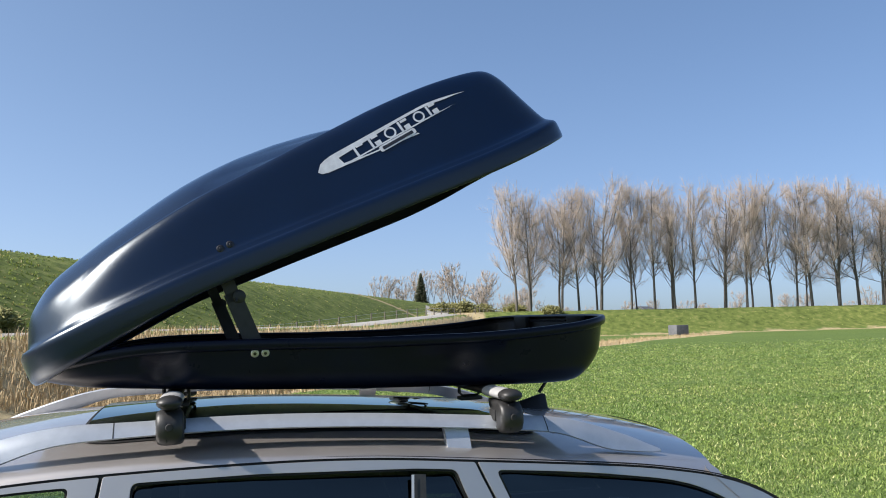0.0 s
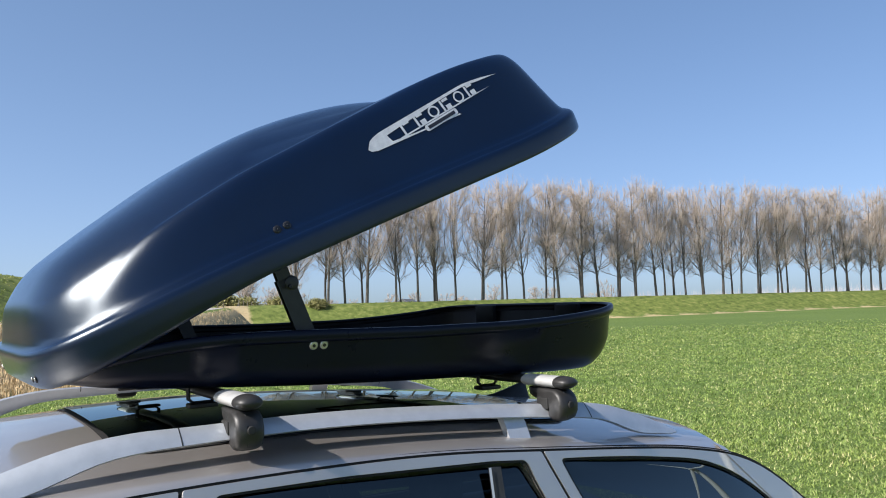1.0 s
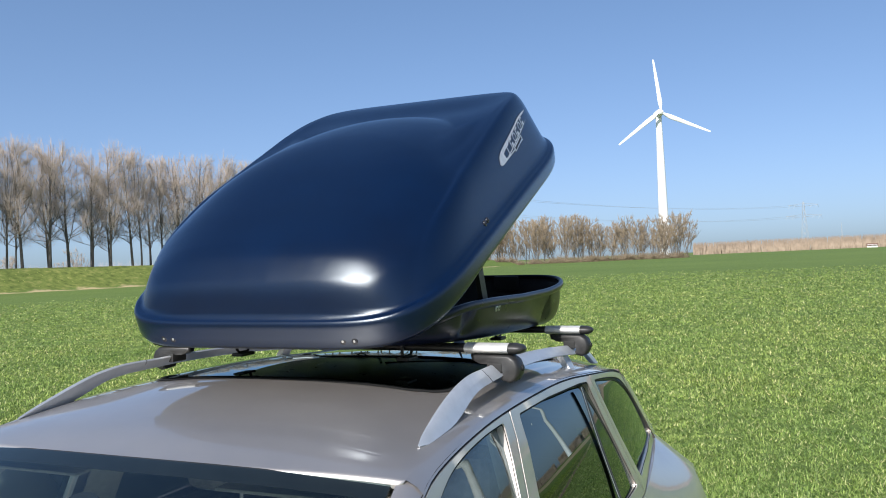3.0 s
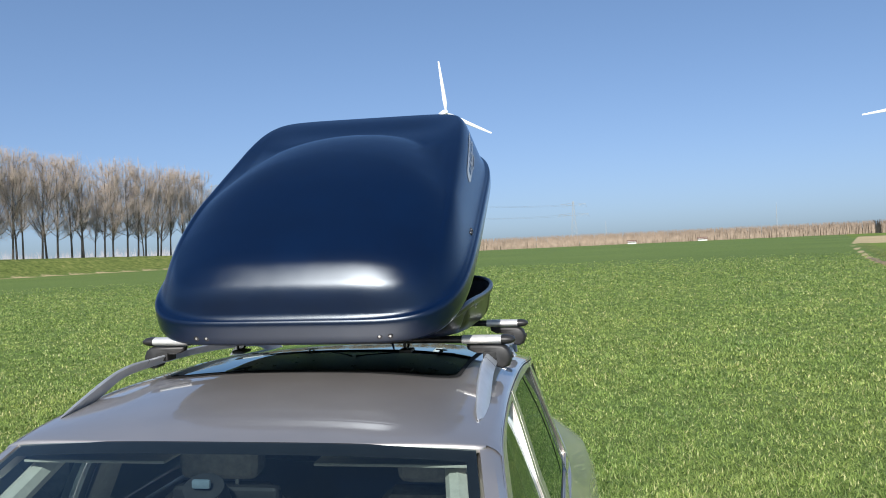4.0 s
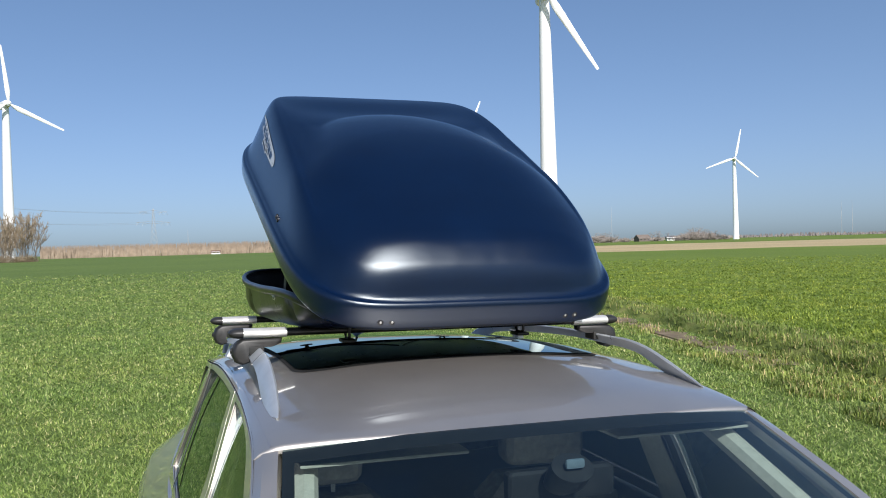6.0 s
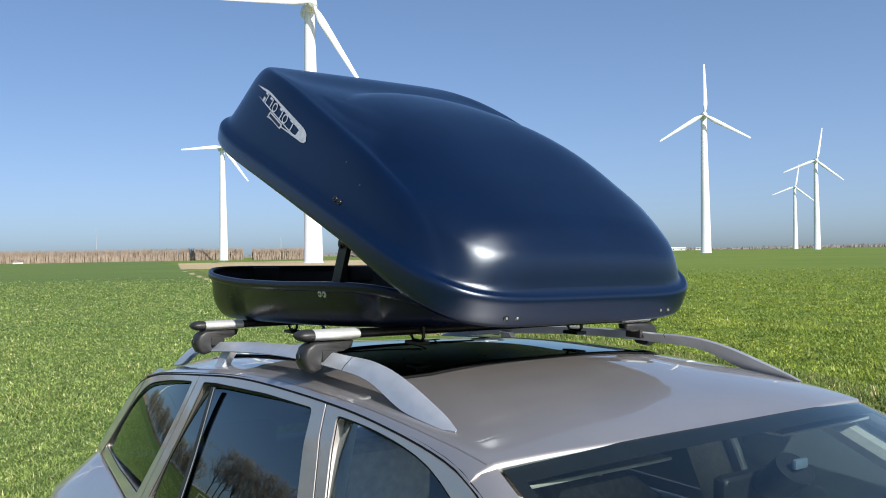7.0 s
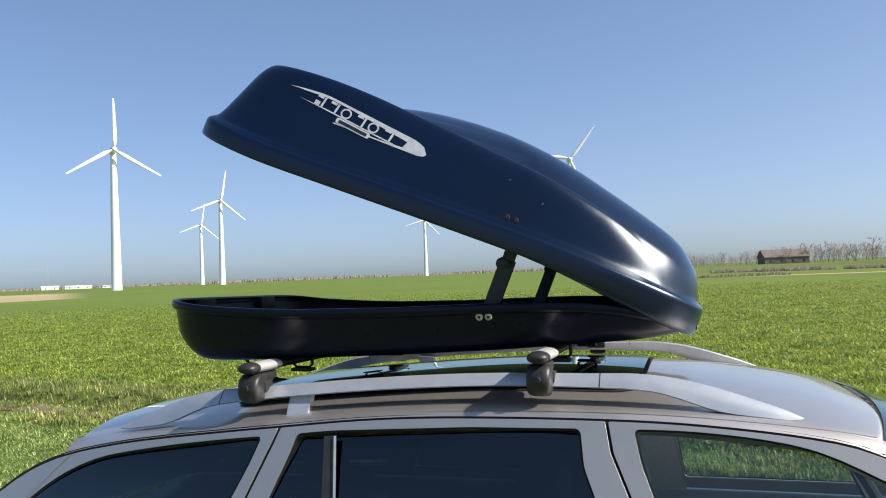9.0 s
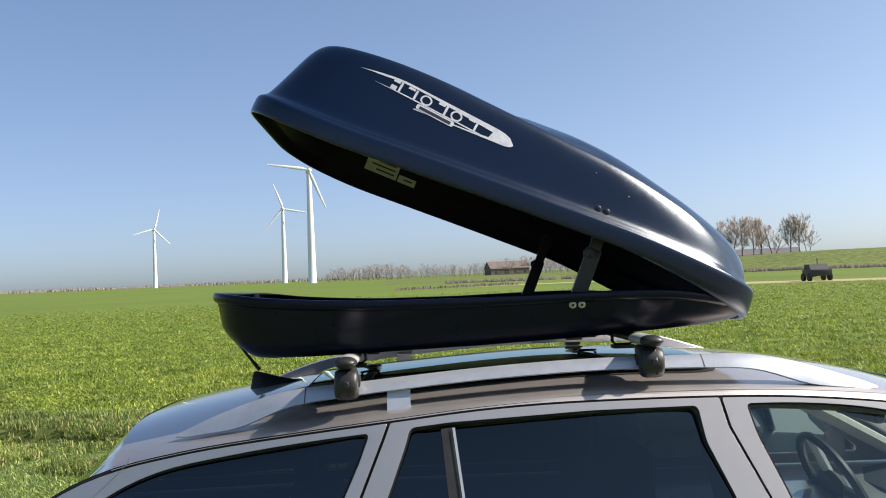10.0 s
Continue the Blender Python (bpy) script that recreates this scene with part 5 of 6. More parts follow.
def build_cabin():
    part("cabin_floor", box((-0.66, -1.30, 0.42), (0.66, 1.75, 0.46)), M_TRIM, car)
    part("dashboard", rings_bm([[(x, y, z) for y, z in ((1.42, 0.55), (1.36, 0.86), (1.42, 0.955), (1.60, 0.985), (1.92, 0.965), (1.95, 0.6))] for x in np.linspace(-0.67, 0.67, 7)], True, True, True), M_TRIM, car)
    for x in (-0.36, 0.36):
        part("seat", rings_bm([[(x + sx * w, y, z) for sx, y, z in ((-1, y0, z0), (1, y0, z0), (1, y0 - t, z0 + 0.01), (-1, y0 - t, z0 + 0.01))] for w, y0, z0, t in ((0.25, 0.62, 0.55, 0.10), (0.25, 0.52, 0.80, 0.13), (0.22, 0.42, 1.02, 0.11), (0.15, 0.38, 1.08, 0.08))], True, True, True), M_SEAT, car, "grey cloth front seat")
        part("headrest", box((x - 0.135, 0.27, 1.11), (x + 0.135, 0.38, 1.29), 0.045, 3), M_SEAT, car, "grey padded headrest")
        part("seat_cushion", box((x - 0.25, 0.60, 0.46), (x + 0.25, 1.10, 0.60), 0.05, 3), M_SEAT, car)
        part("headrest_post", tube([(x - 0.05, 0.34, 1.06), (x - 0.05, 0.33, 1.14)], 0.007, 6), M_ALU, car)
        part("headrest", box((x - 0.12, -0.62, 1.04), (x + 0.12, -0.53, 1.18), 0.04, 3), M_SEAT, car, "dark padded rear headrest")
        part("sun_visor", box((x - 0.19, 0.96, 1.362), (x + 0.17, 1.085, 1.370), 0.004, 2), M_CLOTH, car, "beige sun visor")
    part("rear_bench", box((-0.62, -0.62, 0.5), (0.62, -0.48, 1.03), 0.05, 3), M_SEAT, car, "dark cloth rear bench")
    # steering wheel on the car's left
    w = bmesh.new()
    c, tilt = Vector((-0.37, 1.24, 0.98)), Matrix.Rotation(radians(-64), 3, "X")
    rings = []
    for i in range(32):
        a = 2 * math.pi * i / 32
        o, d = Vector((math.cos(a), math.sin(a), 0)), Vector((0, 0, 1))
        rings.append([c + tilt @ (o * 0.185 + 0.016 * (math.cos(b) * o + math.sin(b) * d)) for b in (2 * math.pi * k / 8 for k in range(8))])
    rings.append(rings[0])
    rings_bm(rings, True, False, False, w)
    sw = part("steering_wheel", w, M_PLASTIC, car, "black steering wheel")
    part("wheel_hub", rings_bm([[c + tilt @ Vector((r * math.cos(a), r * 0.8 * math.sin(a), h)) for a in (2 * math.pi * j / 16 for j in range(16))] for r, h in ((0.075, -0.02), (0.08, 0.0), (0.05, 0.02))], True, True, True), M_TRIM, sw)
    for a in (0.1, math.pi - 0.1, -math.pi / 2):
        part("spoke", tube([c + tilt @ Vector((0.05 * math.cos(a), 0.05 * math.sin(a), 0)), c + tilt @ Vector((0.185 * math.cos(a), 0.185 * math.sin(a), 0))], 0.017, 8), M_ALU if a < 0 else M_TRIM, sw)
    # rear-view mirror and rain sensor
    part("sensor_housing", rings_bm([[(0.005 + w_ * math.cos(a), 1.235 + y_ + 0.6 * w_ * math.sin(a), 1.356 + z_ - 0.5 * w_ * math.sin(a)) for a in (2 * math.pi * j / 20 for j in range(20))] for w_, y_, z_ in ((0.046, 0.0, 0.0), (0.045, -0.03, -0.03), (0.036, -0.06, -0.05))], True, True, True), M_PLASTIC, car, "black sensor housing behind the windscreen")
    part("sensor_window", box((-0.016, 1.239, 1.356), (0.026, 1.250, 1.376), 0.006), M_LENS, car, "small pale sensor window")
    part("cabin_mirror", box((-0.135, 1.13, 1.265), (0.115, 1.165, 1.335), 0.015, 3), M_PLASTIC, car, "black rear-view mirror")
    part("mirror_stem", tube([(0.0, 1.15, 1.30), (0.004, 1.22, 1.32)], 0.014, 8), M_PLASTIC, car)


build_cabin()

# ---- roof bars ----
def build_bar(name_label, y, z, turn):
    org = (0, y, z)
    t = car_thing("roof_bar", org, name_label, "roof bar", "roof bars")
    t.matrix_world = t.matrix_world @ pose(0, 0, 0, 0, 0, turn)

    def oval(x, a, b):
        return [(x, y + a * math.cos(q), z + b * math.sin(q)) for q in (2 * math.pi * j / 20 for j in range(20))]
    part("inner_bar", shifted(rings_bm([oval(x, 0.019, 0.0115) for x in (-0.46, -0.2, 0.2, 0.46)], True, True, True), org), M_PLASTIC, t, "black inner bar")
    for s in (-1, 1):
        part("bar_end", shifted(rings_bm([oval(s * x, a, b) for x, a, b in ((0.445, 0.023, 0.0125), (0.446, 0.025, 0.0138), (0.566, 0.025, 0.0138))], True, True, True), org), M_ALU, t, "satin aluminium bar end")
        part("end_cap", shifted(rings_bm([oval(s * x, a, b) for x, a, b in ((0.565, 0.0262, 0.0147), (0.580, 0.0262, 0.0147), (0.592, 0.024, 0.0128), (0.600, 0.020, 0.0095), (0.605, 0.012, 0.005), (0.606, 0.004, 0.002))], True, True, True), org), M_PLASTIC, t, "rounded black end cap")
        # foot: arm under the bar and a rounded shell that grips the rail
        prof = [(0.455, -0.014), (0.572, -0.014), (0.590, -0.026), (0.598, -0.046), (0.597, -0.064), (0.588, -0.080), (0.570, -0.088), (0.550, -0.082), (0.556, -0.066), (0.551, -0.048), (0.520, -0.036), (0.475, -0.036), (0.458, -0.028)]
        rings = []
        for k, sc in ((-0.032, 0.78), (-0.029, 0.88), (-0.022, 0.94), (-0.010, 0.97), (0.010, 0.97), (0.022, 0.94), (0.029, 0.88), (0.032, 0.78)):
            rings.append([(s * (0.54 + (x - 0.54) * sc), y + 0.85 * k * (0.62 if x < 0.5 else 1.0), z - 0.048 + (h + 0.048) * sc) for x, h in prof])
        f = part("foot", shifted(rings_bm(rings, True, True, True), org), M_PLASTIC, t, "black plastic clamp foot", sharp=40)
        part("lock", shifted(disc((s * 0.5965, y, z - 0.048), (s, 0, 0.1), 0.008, 0.003), org), M_RUBBER, f)
        part("foot_seam", shifted(tube([(s * 0.580, y + 0.006, z - 0.02), (s * 0.5965, y + 0.006, z - 0.045), (s * 0.588, y + 0.006, z - 0.078)], 0.0014, 5), org), M_DARKBOLT, f)
        part("gasket", shifted(box((s * 0.53 - 0.02, y - 0.03, z - 0.060), (s * 0.53 + 0.02, y + 0.03, z - 0.034), 0.004), org), M_RUBBER, f)
    for x in (-0.27, 0.27):
        u = part("u_bolt", shifted(tube([(x, y - 0.028, z + 0.03), (x, y - 0.028, z - 0.018), (x, y - 0.018, z - 0.027), (x, y + 0.018, z - 0.027), (x, y + 0.028, z - 0.018), (x, y + 0.028, z + 0.03)], 0.0045, 8), org), M_DARKBOLT, t, "dark steel clamp under the box")
        part("clamp_plate", shifted(box((x - 0.020, y - 0.030, z - 0.037), (x + 0.020, y + 0.030, z - 0.027), 0.004), org), M_PLASTIC, u)
    return t


build_bar("front roof bar with silver ends and black feet", 0.364, 1.558, -1.0)
build_bar("rear roof bar with silver ends and black feet", -0.366, 1.528, 0.0)

# ---- the roof box ----
LID_A = radians(23.1)
LID_O = Vector((0.0, 0.705, 1.598))
BOX_L, BOX_W = 1.518, 0.483
NOSE_L, TAIL_L = 0.750, 0.705         # from the middle to the front and rear edges
BOX_O = (0, 0.0, 1.545)
roof_box = car_thing("roof_box", BOX_O, "dark blue glossy plastic roof box with its lid propped open", "roof box")
roof_box.matrix_world = roof_box.matrix_world @ pose(0, 0, 0, 0, 0, 1.2)      # it sits a little askew on the bars


def plan(n=176):
    """The box's outline: s back from the front edge, x across, and the outward normal."""
    pts = []
    for i in range(n):
        a = 2 * math.pi * i / n
        c, s = math.cos(a), math.sin(a)
        e = 6.0 if c > 0 else 6.5
        half = NOSE_L if c > 0 else TAIL_L
        pts.append((BOX_L / 2 - half * math.copysign(abs(c) ** (2 / e), c), BOX_W * math.copysign(abs(s) ** (2 / e), s) * (1.0 - 0.035 * max(0, c) ** 1)))
    out = []
    for i, (s, x) in enumerate(pts):
        p, q = pts[i - 1], pts[(i + 1) % n]
        ts, tx = q[0] - p[0], q[1] - p[1]
        m = math.hypot(ts, tx)
        ns, nx = -tx / m, ts / m
        if ns * (s - BOX_L / 2) + nx * x < 0:
            ns, nx = -ns, -nx
        out.append((s, x, ns, nx))
    return out


PLAN = plan()
TOP_MID = [(0, 0.061), (0.01, 0.077), (0.03, 0.1022), (0.05, 0.1240), (0.08, 0.1527), (0.115, 0.1806), (0.14, 0.1945), (0.165, 0.2045), (0.24, 0.2265), (0.32, 0.2475), (0.5, 0.290), (0.67, 0.313), (0.84, 0.319), (1.0, 0.317), (1.2, 0.308), (1.535, 0.29)]
TOP_SIDE = [(0, 0.010), (0.01, 0.020), (0.03, 0.038), (0.05, 0.056), (0.08, 0.080), (0.115, 0.104), (0.15, 0.125), (0.22, 0.158), (0.30, 0.184), (0.5, 0.220), (0.62, 0.230), (0.78, 0.246), (0.93, 0.260), (1.1, 0.268), (1.25, 0.264), (1.36, 0.254), (1.45, 0.240), (1.535, 0.21)]
RIM_BOW = [(0, 0.003), (0.15, 0.012), (0.4, 0.018), (0.6, 0.013), (0.8, 0.008), (1.0, 0.001), (1.2, -0.005), (1.35, 0.0), (1.45, 0.010), (1.535, 0.018)]


def lid_top(s, x):
    # a dome that ends in a rounded step before the flat tail
    q = (abs(x) / 0.395) ** 2 + max(0.0, (s - 0.40) / 0.70) ** 2
    q = min(1.0, q)
    dome = (1 - q**2.2) ** 1.1
    side = soft_interp(s, TOP_SIDE) - 0.012 * math.exp(-(((s - 1.12) / 0.12) ** 2)) * max(0.0, 1 - (x / 0.36) ** 4)
    return side + (soft_interp(s, TOP_MID) - side) * dome


def soft_min(a, b, k):
    h = max(k - abs(a - b), 0) / k
    return min(a, b) - h * h * k / 4


def lid_place(s, x, h):
    """From the lid's own lengths to the car's frame; the open lid is a little twisted."""
    return Vector((x, LID_O.y - s * math.cos(LID_A) + h * math.sin(LID_A), LID_O.z + s * math.sin(LID_A) + h * math.cos(LID_A) - 0.011 * s * x))


SIDE_SLOPE = 3.5
CORNER_E, TAIL_E, CORNER_K = 5.2, 6.0, 0.09


def dome_height(ps, px, front, rear, foot):
    """Height of the lid's skin over the point; front and rear say how far its edge faces that way."""
    half, e = (NOSE_L, CORNER_E) if ps < BOX_L / 2 else (TAIL_L, TAIL_E)
    q = (abs(ps - BOX_L / 2) / half) ** e + (abs(px) / BOX_W) ** e
    along = max(front, rear)
    d = (1 - q ** (1 / e)) * (half * along + BOX_W * (1 - along))
    nose = 1 - float(step01(np.array(ps), 0.2, 0.6))
    slope = SIDE_SLOPE * (1 - rear - front) + 2.6 * rear + 4.0 * front
    k = 0.06 + (CORNER_K - 0.06) * nose
    return max(foot, soft_min(lid_top(ps, px), foot + slope * 0.5 * (d - 0.017 + math.sqrt((d - 0.017) ** 2 + 6e-5)), k))


def lid_rings():
    rings = []
    # the skirt hangs lower at the front, over the tray's edge
    for off, h, side_off, side_h in ((0.018, -0.025, 0.004, 0.0), (0.006, -0.023, 0.001, 0.0005), (0.0, -0.012, 0.0, 0.0025)):
        row = []
        for s, x, ns, nx in PLAN:
            f = 1 - float(step01(np.array(s), 0.06, 0.50))
            o = side_off + (off - side_off) * f
            row.append(lid_place(s - ns * o, x - nx * o, side_h + (h - side_h) * f + soft_interp(s, RIM_BOW)))
        rings.append(row)
    for off, h in ((-0.0005, 0.008), (-0.0005, 0.018), (0.0, 0.030), (0.0004, 0.038), (0.002, 0.0445), (0.0045, 0.0485), (0.007, 0.051), (0.009, 0.0522)):
        rings.append([lid_place(s - ns * off, x - nx * off, h + soft_interp(s, RIM_BOW)) for s, x, ns, nx in PLAN])
    for r in [1 - 0.022 - 0.0085 * k for k in range(30)] + list(np.linspace(0.70, 0.04, 40)):
        row = []
        for s, x, ns, nx in PLAN:
            ps, px = BOX_L / 2 + (s - BOX_L / 2) * r, x * r
            rear, front = max(0.0, ns) ** 2, max(0.0, -ns) ** 2
            row.append(lid_place(ps, px, dome_height(ps, px, front, rear, soft_interp(s, RIM_BOW) + 0.0525)))
        rings.append(row)
    return rings


def build_lid():
    bm = shifted(rings_bm(lid_rings(), True, False, True), BOX_O)
    lid = part("lid", bm, M_LID, roof_box, "dark blue glossy lid raised at the rear", sharp=60)
    lid.data.materials.append(M_INNER)
    m = lid.modifiers.new("shell", "SOLIDIFY")
    m.thickness, m.offset, m.material_offset = 0.006, -1, 1
    return lid


lid = build_lid()
RIM = [(-0.83, 1.702), (-0.72, 1.697), (-0.58, 1.680), (-0.34, 1.667), (-0.06, 1.667), (0.20, 1.674), (0.44, 1.673), (0.60, 1.650), (0.725, 1.618)]
LOW = [(-0.83, 1.542), (-0.60, 1.532), (-0.27, 1.540), (0.13, 1.556), (0.50, 1.580), (0.66, 1.590), (0.725, 1.592)]


def build_base():
    rings = []
    L = 1.490

    def at(s, x, z):
        y = 0.700 - s * L / BOX_L
        return Vector((x, y, soft_interp(y, RIM) + z))
    for off, dz in ((0.010, 0.0), (0.003, 0.004), (-0.003, 0.003), (-0.0065, -0.002), (-0.0065, -0.014), (-0.002, -0.020), (0.005, -0.022)):
        rings.append([at(s - ns * off, (x - nx * off) * 0.97, dz) for s, x, ns, nx in PLAN])
    for q in [k / 22 for k in range(1, 23)]:
        row = []
        for s, x, ns, nx in PLAN:
            rear, front = max(0.0, ns) ** 2, max(0.0, -ns) ** 2
            width = 0.075 + 0.15 * rear + 0.05 * front
            off = 0.006 + width * q
            y = 0.700 - (s - ns * off) * L / BOX_L
            deep = soft_interp(y, RIM) - soft_interp(y, LOW) - 0.022
            g = (1 - (1 - q) ** 2.6) ** (1 / 2.6)
            # small hollows where the clamps sit
            dent = sum(0.034 * math.exp(-(((y - c) / 0.030) ** 2)) for c in (0.40, -0.35)) * abs(nx) ** 4 * math.sin(math.pi * min(1, g * 1.05)) ** 2 * g
            row.append(at(s - ns * (off + dent), (x - nx * (off + dent)) * 0.97, -0.022 - deep * g))
        rings.append(row)
    last = rings[-1]
    c = Vector((0, 0, 0))
    for r in (0.8, 0.5, 0.2, 0.03):
        rings.append([Vector((p.x * r, p.y * r, soft_interp(p.y * r, LOW))) for p in last])
    base = part("base", shifted(rings_bm(rings, True, False, True), BOX_O), M_BASE, roof_box, "dark navy open base tray of the roof box", sharp=60)
    base.data.materials.append(M_INNER)
    m = base.modifiers.new("shell", "SOLIDIFY")
    m.thickness, m.offset, m.material_offset = 0.006, -1, 1
    return base


base = build_base()


def build_props():
    for s in (-1, 1):
        x = s * 0.425
        low, knee, top = Vector((x, 0.193, 1.640)), Vector((x, 0.247, 1.775)), Vector((x, 0.283, 1.868))
        arm = bmesh.new()
        for a, b, w in ((low, knee, 0.019), (knee, top, 0.015)):
            d = (b - a).normalized()
            n = Vector((0, d.z, -d.y))
            rings_bm([[p + n * w + Vector((e, 0, 0)) for e in (-0.007, 0.007)] + [p - n * w + Vector((e, 0, 0)) for e in (0.007, -0.007)] for p in (a - d * 0.01, a, b, b + d * 0.01)], True, True, True, arm)
        p = part("lid_prop", shifted(arm, BOX_O), M_PLASTIC, roof_box, "black folding lid stay")
        part("knob", shifted(disc(knee + Vector((s * 0.006, -0.012, 0.0)), (s, 0, 0), 0.015, 0.004), BOX_O), M_PLASTIC, p)
        part("pin", shifted(disc(knee + Vector((s * 0.012, -0.006, -0.008)), (s, 0, 0), 0.0045, 0.003), BOX_O), M_DARKBOLT, p)
    for s in (-1, 1):
        for y in (0.182, 0.205):
            b = part("bolt", shifted(disc((s * 0.4615, y, 1.646), (s, 0, -0.25), 0.0092, 0.004, dome=0.45), BOX_O), M_BOLT, base, "galvanised bolt head")
            part("bolt_socket", shifted(disc((s * 0.4655, y, 1.645), (s, 0, -0.25), 0.0036, 0.001), BOX_O), M_DARKBOLT, b)


build_props()


@functools.lru_cache(maxsize=None)
def lid_wall(s, h):
    """How far out the lid's side wall lies."""
    foot = soft_interp(s, RIM_BOW) + 0.0525
    lo, hi = 0.2, BOX_W
    for _ in range(26):
        x = (lo + hi) / 2
        lo, hi = (x, hi) if dome_height(s, x, 0.0, 0.0, foot) > h else (lo, x)
    return lo


def build_lid_details():
    # bolts through the lid's sides and front
    for s in (-1, 1):
        for sv in (0.505, 0.528):
            p = lid_place(sv, s * (lid_wall(sv, 0.090) + 0.0005), 0.090)
            b = part("bolt", shifted(disc(p, (s, 0, 0.15), 0.0085, 0.0028, dome=0.45), BOX_O), M_DARKBOLT, lid, "dark screw head")
            part("bolt_socket", shifted(disc(p + Vector((s * 0.004, 0, 0.0006)), (s, 0, 0.15), 0.0020, 0.001), BOX_O), M_DARKBOLT, b)
        for x in (0.246, 0.276):
            fs = min(v[0] for v in PLAN if abs(v[1] - x) < 0.02)
            q = lid_place(fs + 0.0015, s * x, 0.006)
            b = part("bolt", shifted(disc(q, (0, 1, -0.25), 0.0080, 0.0022, dome=0.45), BOX_O), M_DARKBOLT, lid, "dark screw head in a bright ring")
            part("bolt_ring", shifted(disc(q + Vector((0, 0.0008, 0)), (0, 1, -0.25), 0.0034, 0.0024), BOX_O), M_BOLT, b)


build_lid_details()


def sticker_sheet(loop, side, lift, holes=()):
    """A film cut to an outline (s, h), laid on the lid's side."""
    bm = bmesh.new()
    edges = []
    for lp in [loop, *holes]:
        vs = [bm.verts.new((s, h, 0)) for s, h in lp]
        edges += [bm.edges.new((a, b)) for a, b in zip(vs, vs[1:] + vs[:1])]
    bmesh.ops.triangle_fill(bm, edges=edges, use_beauty=True)
    long_edges = [e for e in bm.edges if e.calc_length() > 0.03]
    bmesh.ops.subdivide_edges(bm, edges=long_edges, cuts=2)
    bmesh.ops.triangulate(bm, faces=bm.faces[:])
    for v in bm.verts:
        s, h = v.co.x, v.co.y
        v.co = lid_place(s, side * (lid_wall(s, h) + lift), h)
    return shifted(bm, BOX_O)


def build_sticker(side):
    """The maker's swoosh, drawn as plain shapes with bars for its letters."""
    # axis from the round front tip to the tapering tail, in the lid's (s, h)
    a, b = Vector((0.783, 0.164)), Vector((1.222, 0.215))
    d = (b - a).normalized()
    n = Vector((-d.y, d.x))
    L = (b - a).length
    at = lambda u, v: tuple(a + d * (u * L) + n * v)
    top = lambda u: 0.0215 * math.sqrt(max(0.0, 1 - max(0.0, 1 - u / 0.13) ** 2)) * (1 if u < 0.70 else max(0.0, 1 - ((u - 0.70) / 0.30) ** 1.5))
    band = lambda u: 0.0065 + 0.0105 * max(0.0, 1 - u / 0.55)
    low = lambda u: -(0.010 * math.sqrt(max(0.0, 1 - max(0.0, 1 - u / 0.05) ** 2)) + 0.046 * u)
    thin = lambda u: 0.0035 + 0.006 * max(0.0, 1 - u / 0.30)
    ring = [at(u, top(u)) for u in np.linspace(0, 1, 30)]
    ring += [at(u, top(u) - band(u) * min(1.0, (1 - u) / 0.15)) for u in np.linspace(0.985, 0.14, 24)]
    ring += [at(u, low(u) + thin(u)) for u in np.linspace(0.15, 0.60, 14)]
    ring += [at(u, low(u)) for u in np.linspace(0.61, 0.012, 18)]
    st = part("sticker", sticker_sheet(ring, side, 0.0012), M_STICKER, lid, "worn silver swoosh sticker with bar lettering")
    part("sticker_line", sticker_sheet([at(u, -0.0165) for u in np.linspace(0.20, 0.89, 12)] + [at(u, -0.0165 + 0.0035 * min(1, (0.9 - u) / 0.2)) for u in np.linspace(0.88, 0.20, 12)], side, 0.0012), M_STICKER, st)
    # blocks and rings in place of the letters
    lo, hi = -0.0145, 0.0135
    c, r = (lo + hi) / 2, (hi - lo) / 2
    for k in range(6):
        u0 = 0.235 + 0.098 * k
        u1, um = u0 + 0.062, u0 + 0.036
        if k in ((2, 4) if side < 0 else (1, 3)):
            loop = lambda f: [at(um + 0.036 * f * math.cos(w), c + r * f * math.sin(w)) for w in (2 * math.pi * j / 20 for j in range(20))]
            bm = sticker_sheet(loop(1.0), side, 0.0014, [loop(0.70)])
        else:
            bars = [[at(u0, lo), at(u0 + 0.014, lo), at(u0 + 0.014, hi), at(u0, hi)], [at(u0 + 0.020, hi - 0.0065), at(u1, hi - 0.0065), at(u1, hi), at(u0 + 0.020, hi)]]
            if k % 2:
                bars.append([at(u0 + 0.026, lo), at(u1, lo), at(u1, c - 0.002), at(u0 + 0.026, c - 0.002)])
            bm = bmesh.new()
            for lp in bars:
                t = sticker_sheet(lp, side, 0.0014)
                me = bpy.data.meshes.new("tmp")
                t.to_mesh(me)
                t.free()
                bm.from_mesh(me)
                bpy.data.meshes.remove(me)
        part("letter_block", bm, M_STICKER, st)
    plate = rounded([at(0.36, -0.0330), at(0.60, -0.0330), at(0.60, -0.0175), at(0.36, -0.0175)], 0.007)
    part("name_plate", sticker_sheet(plate, side, 0.0018), M_STICKER, st)
    part("name_bar", sticker_sheet([at(0.38, -0.0295), at(0.58, -0.0295), at(0.58, -0.0215), at(0.38, -0.0215)], side, 0.0023), M_STICKER_DARK, st)


build_sticker(-1)
build_sticker(1)


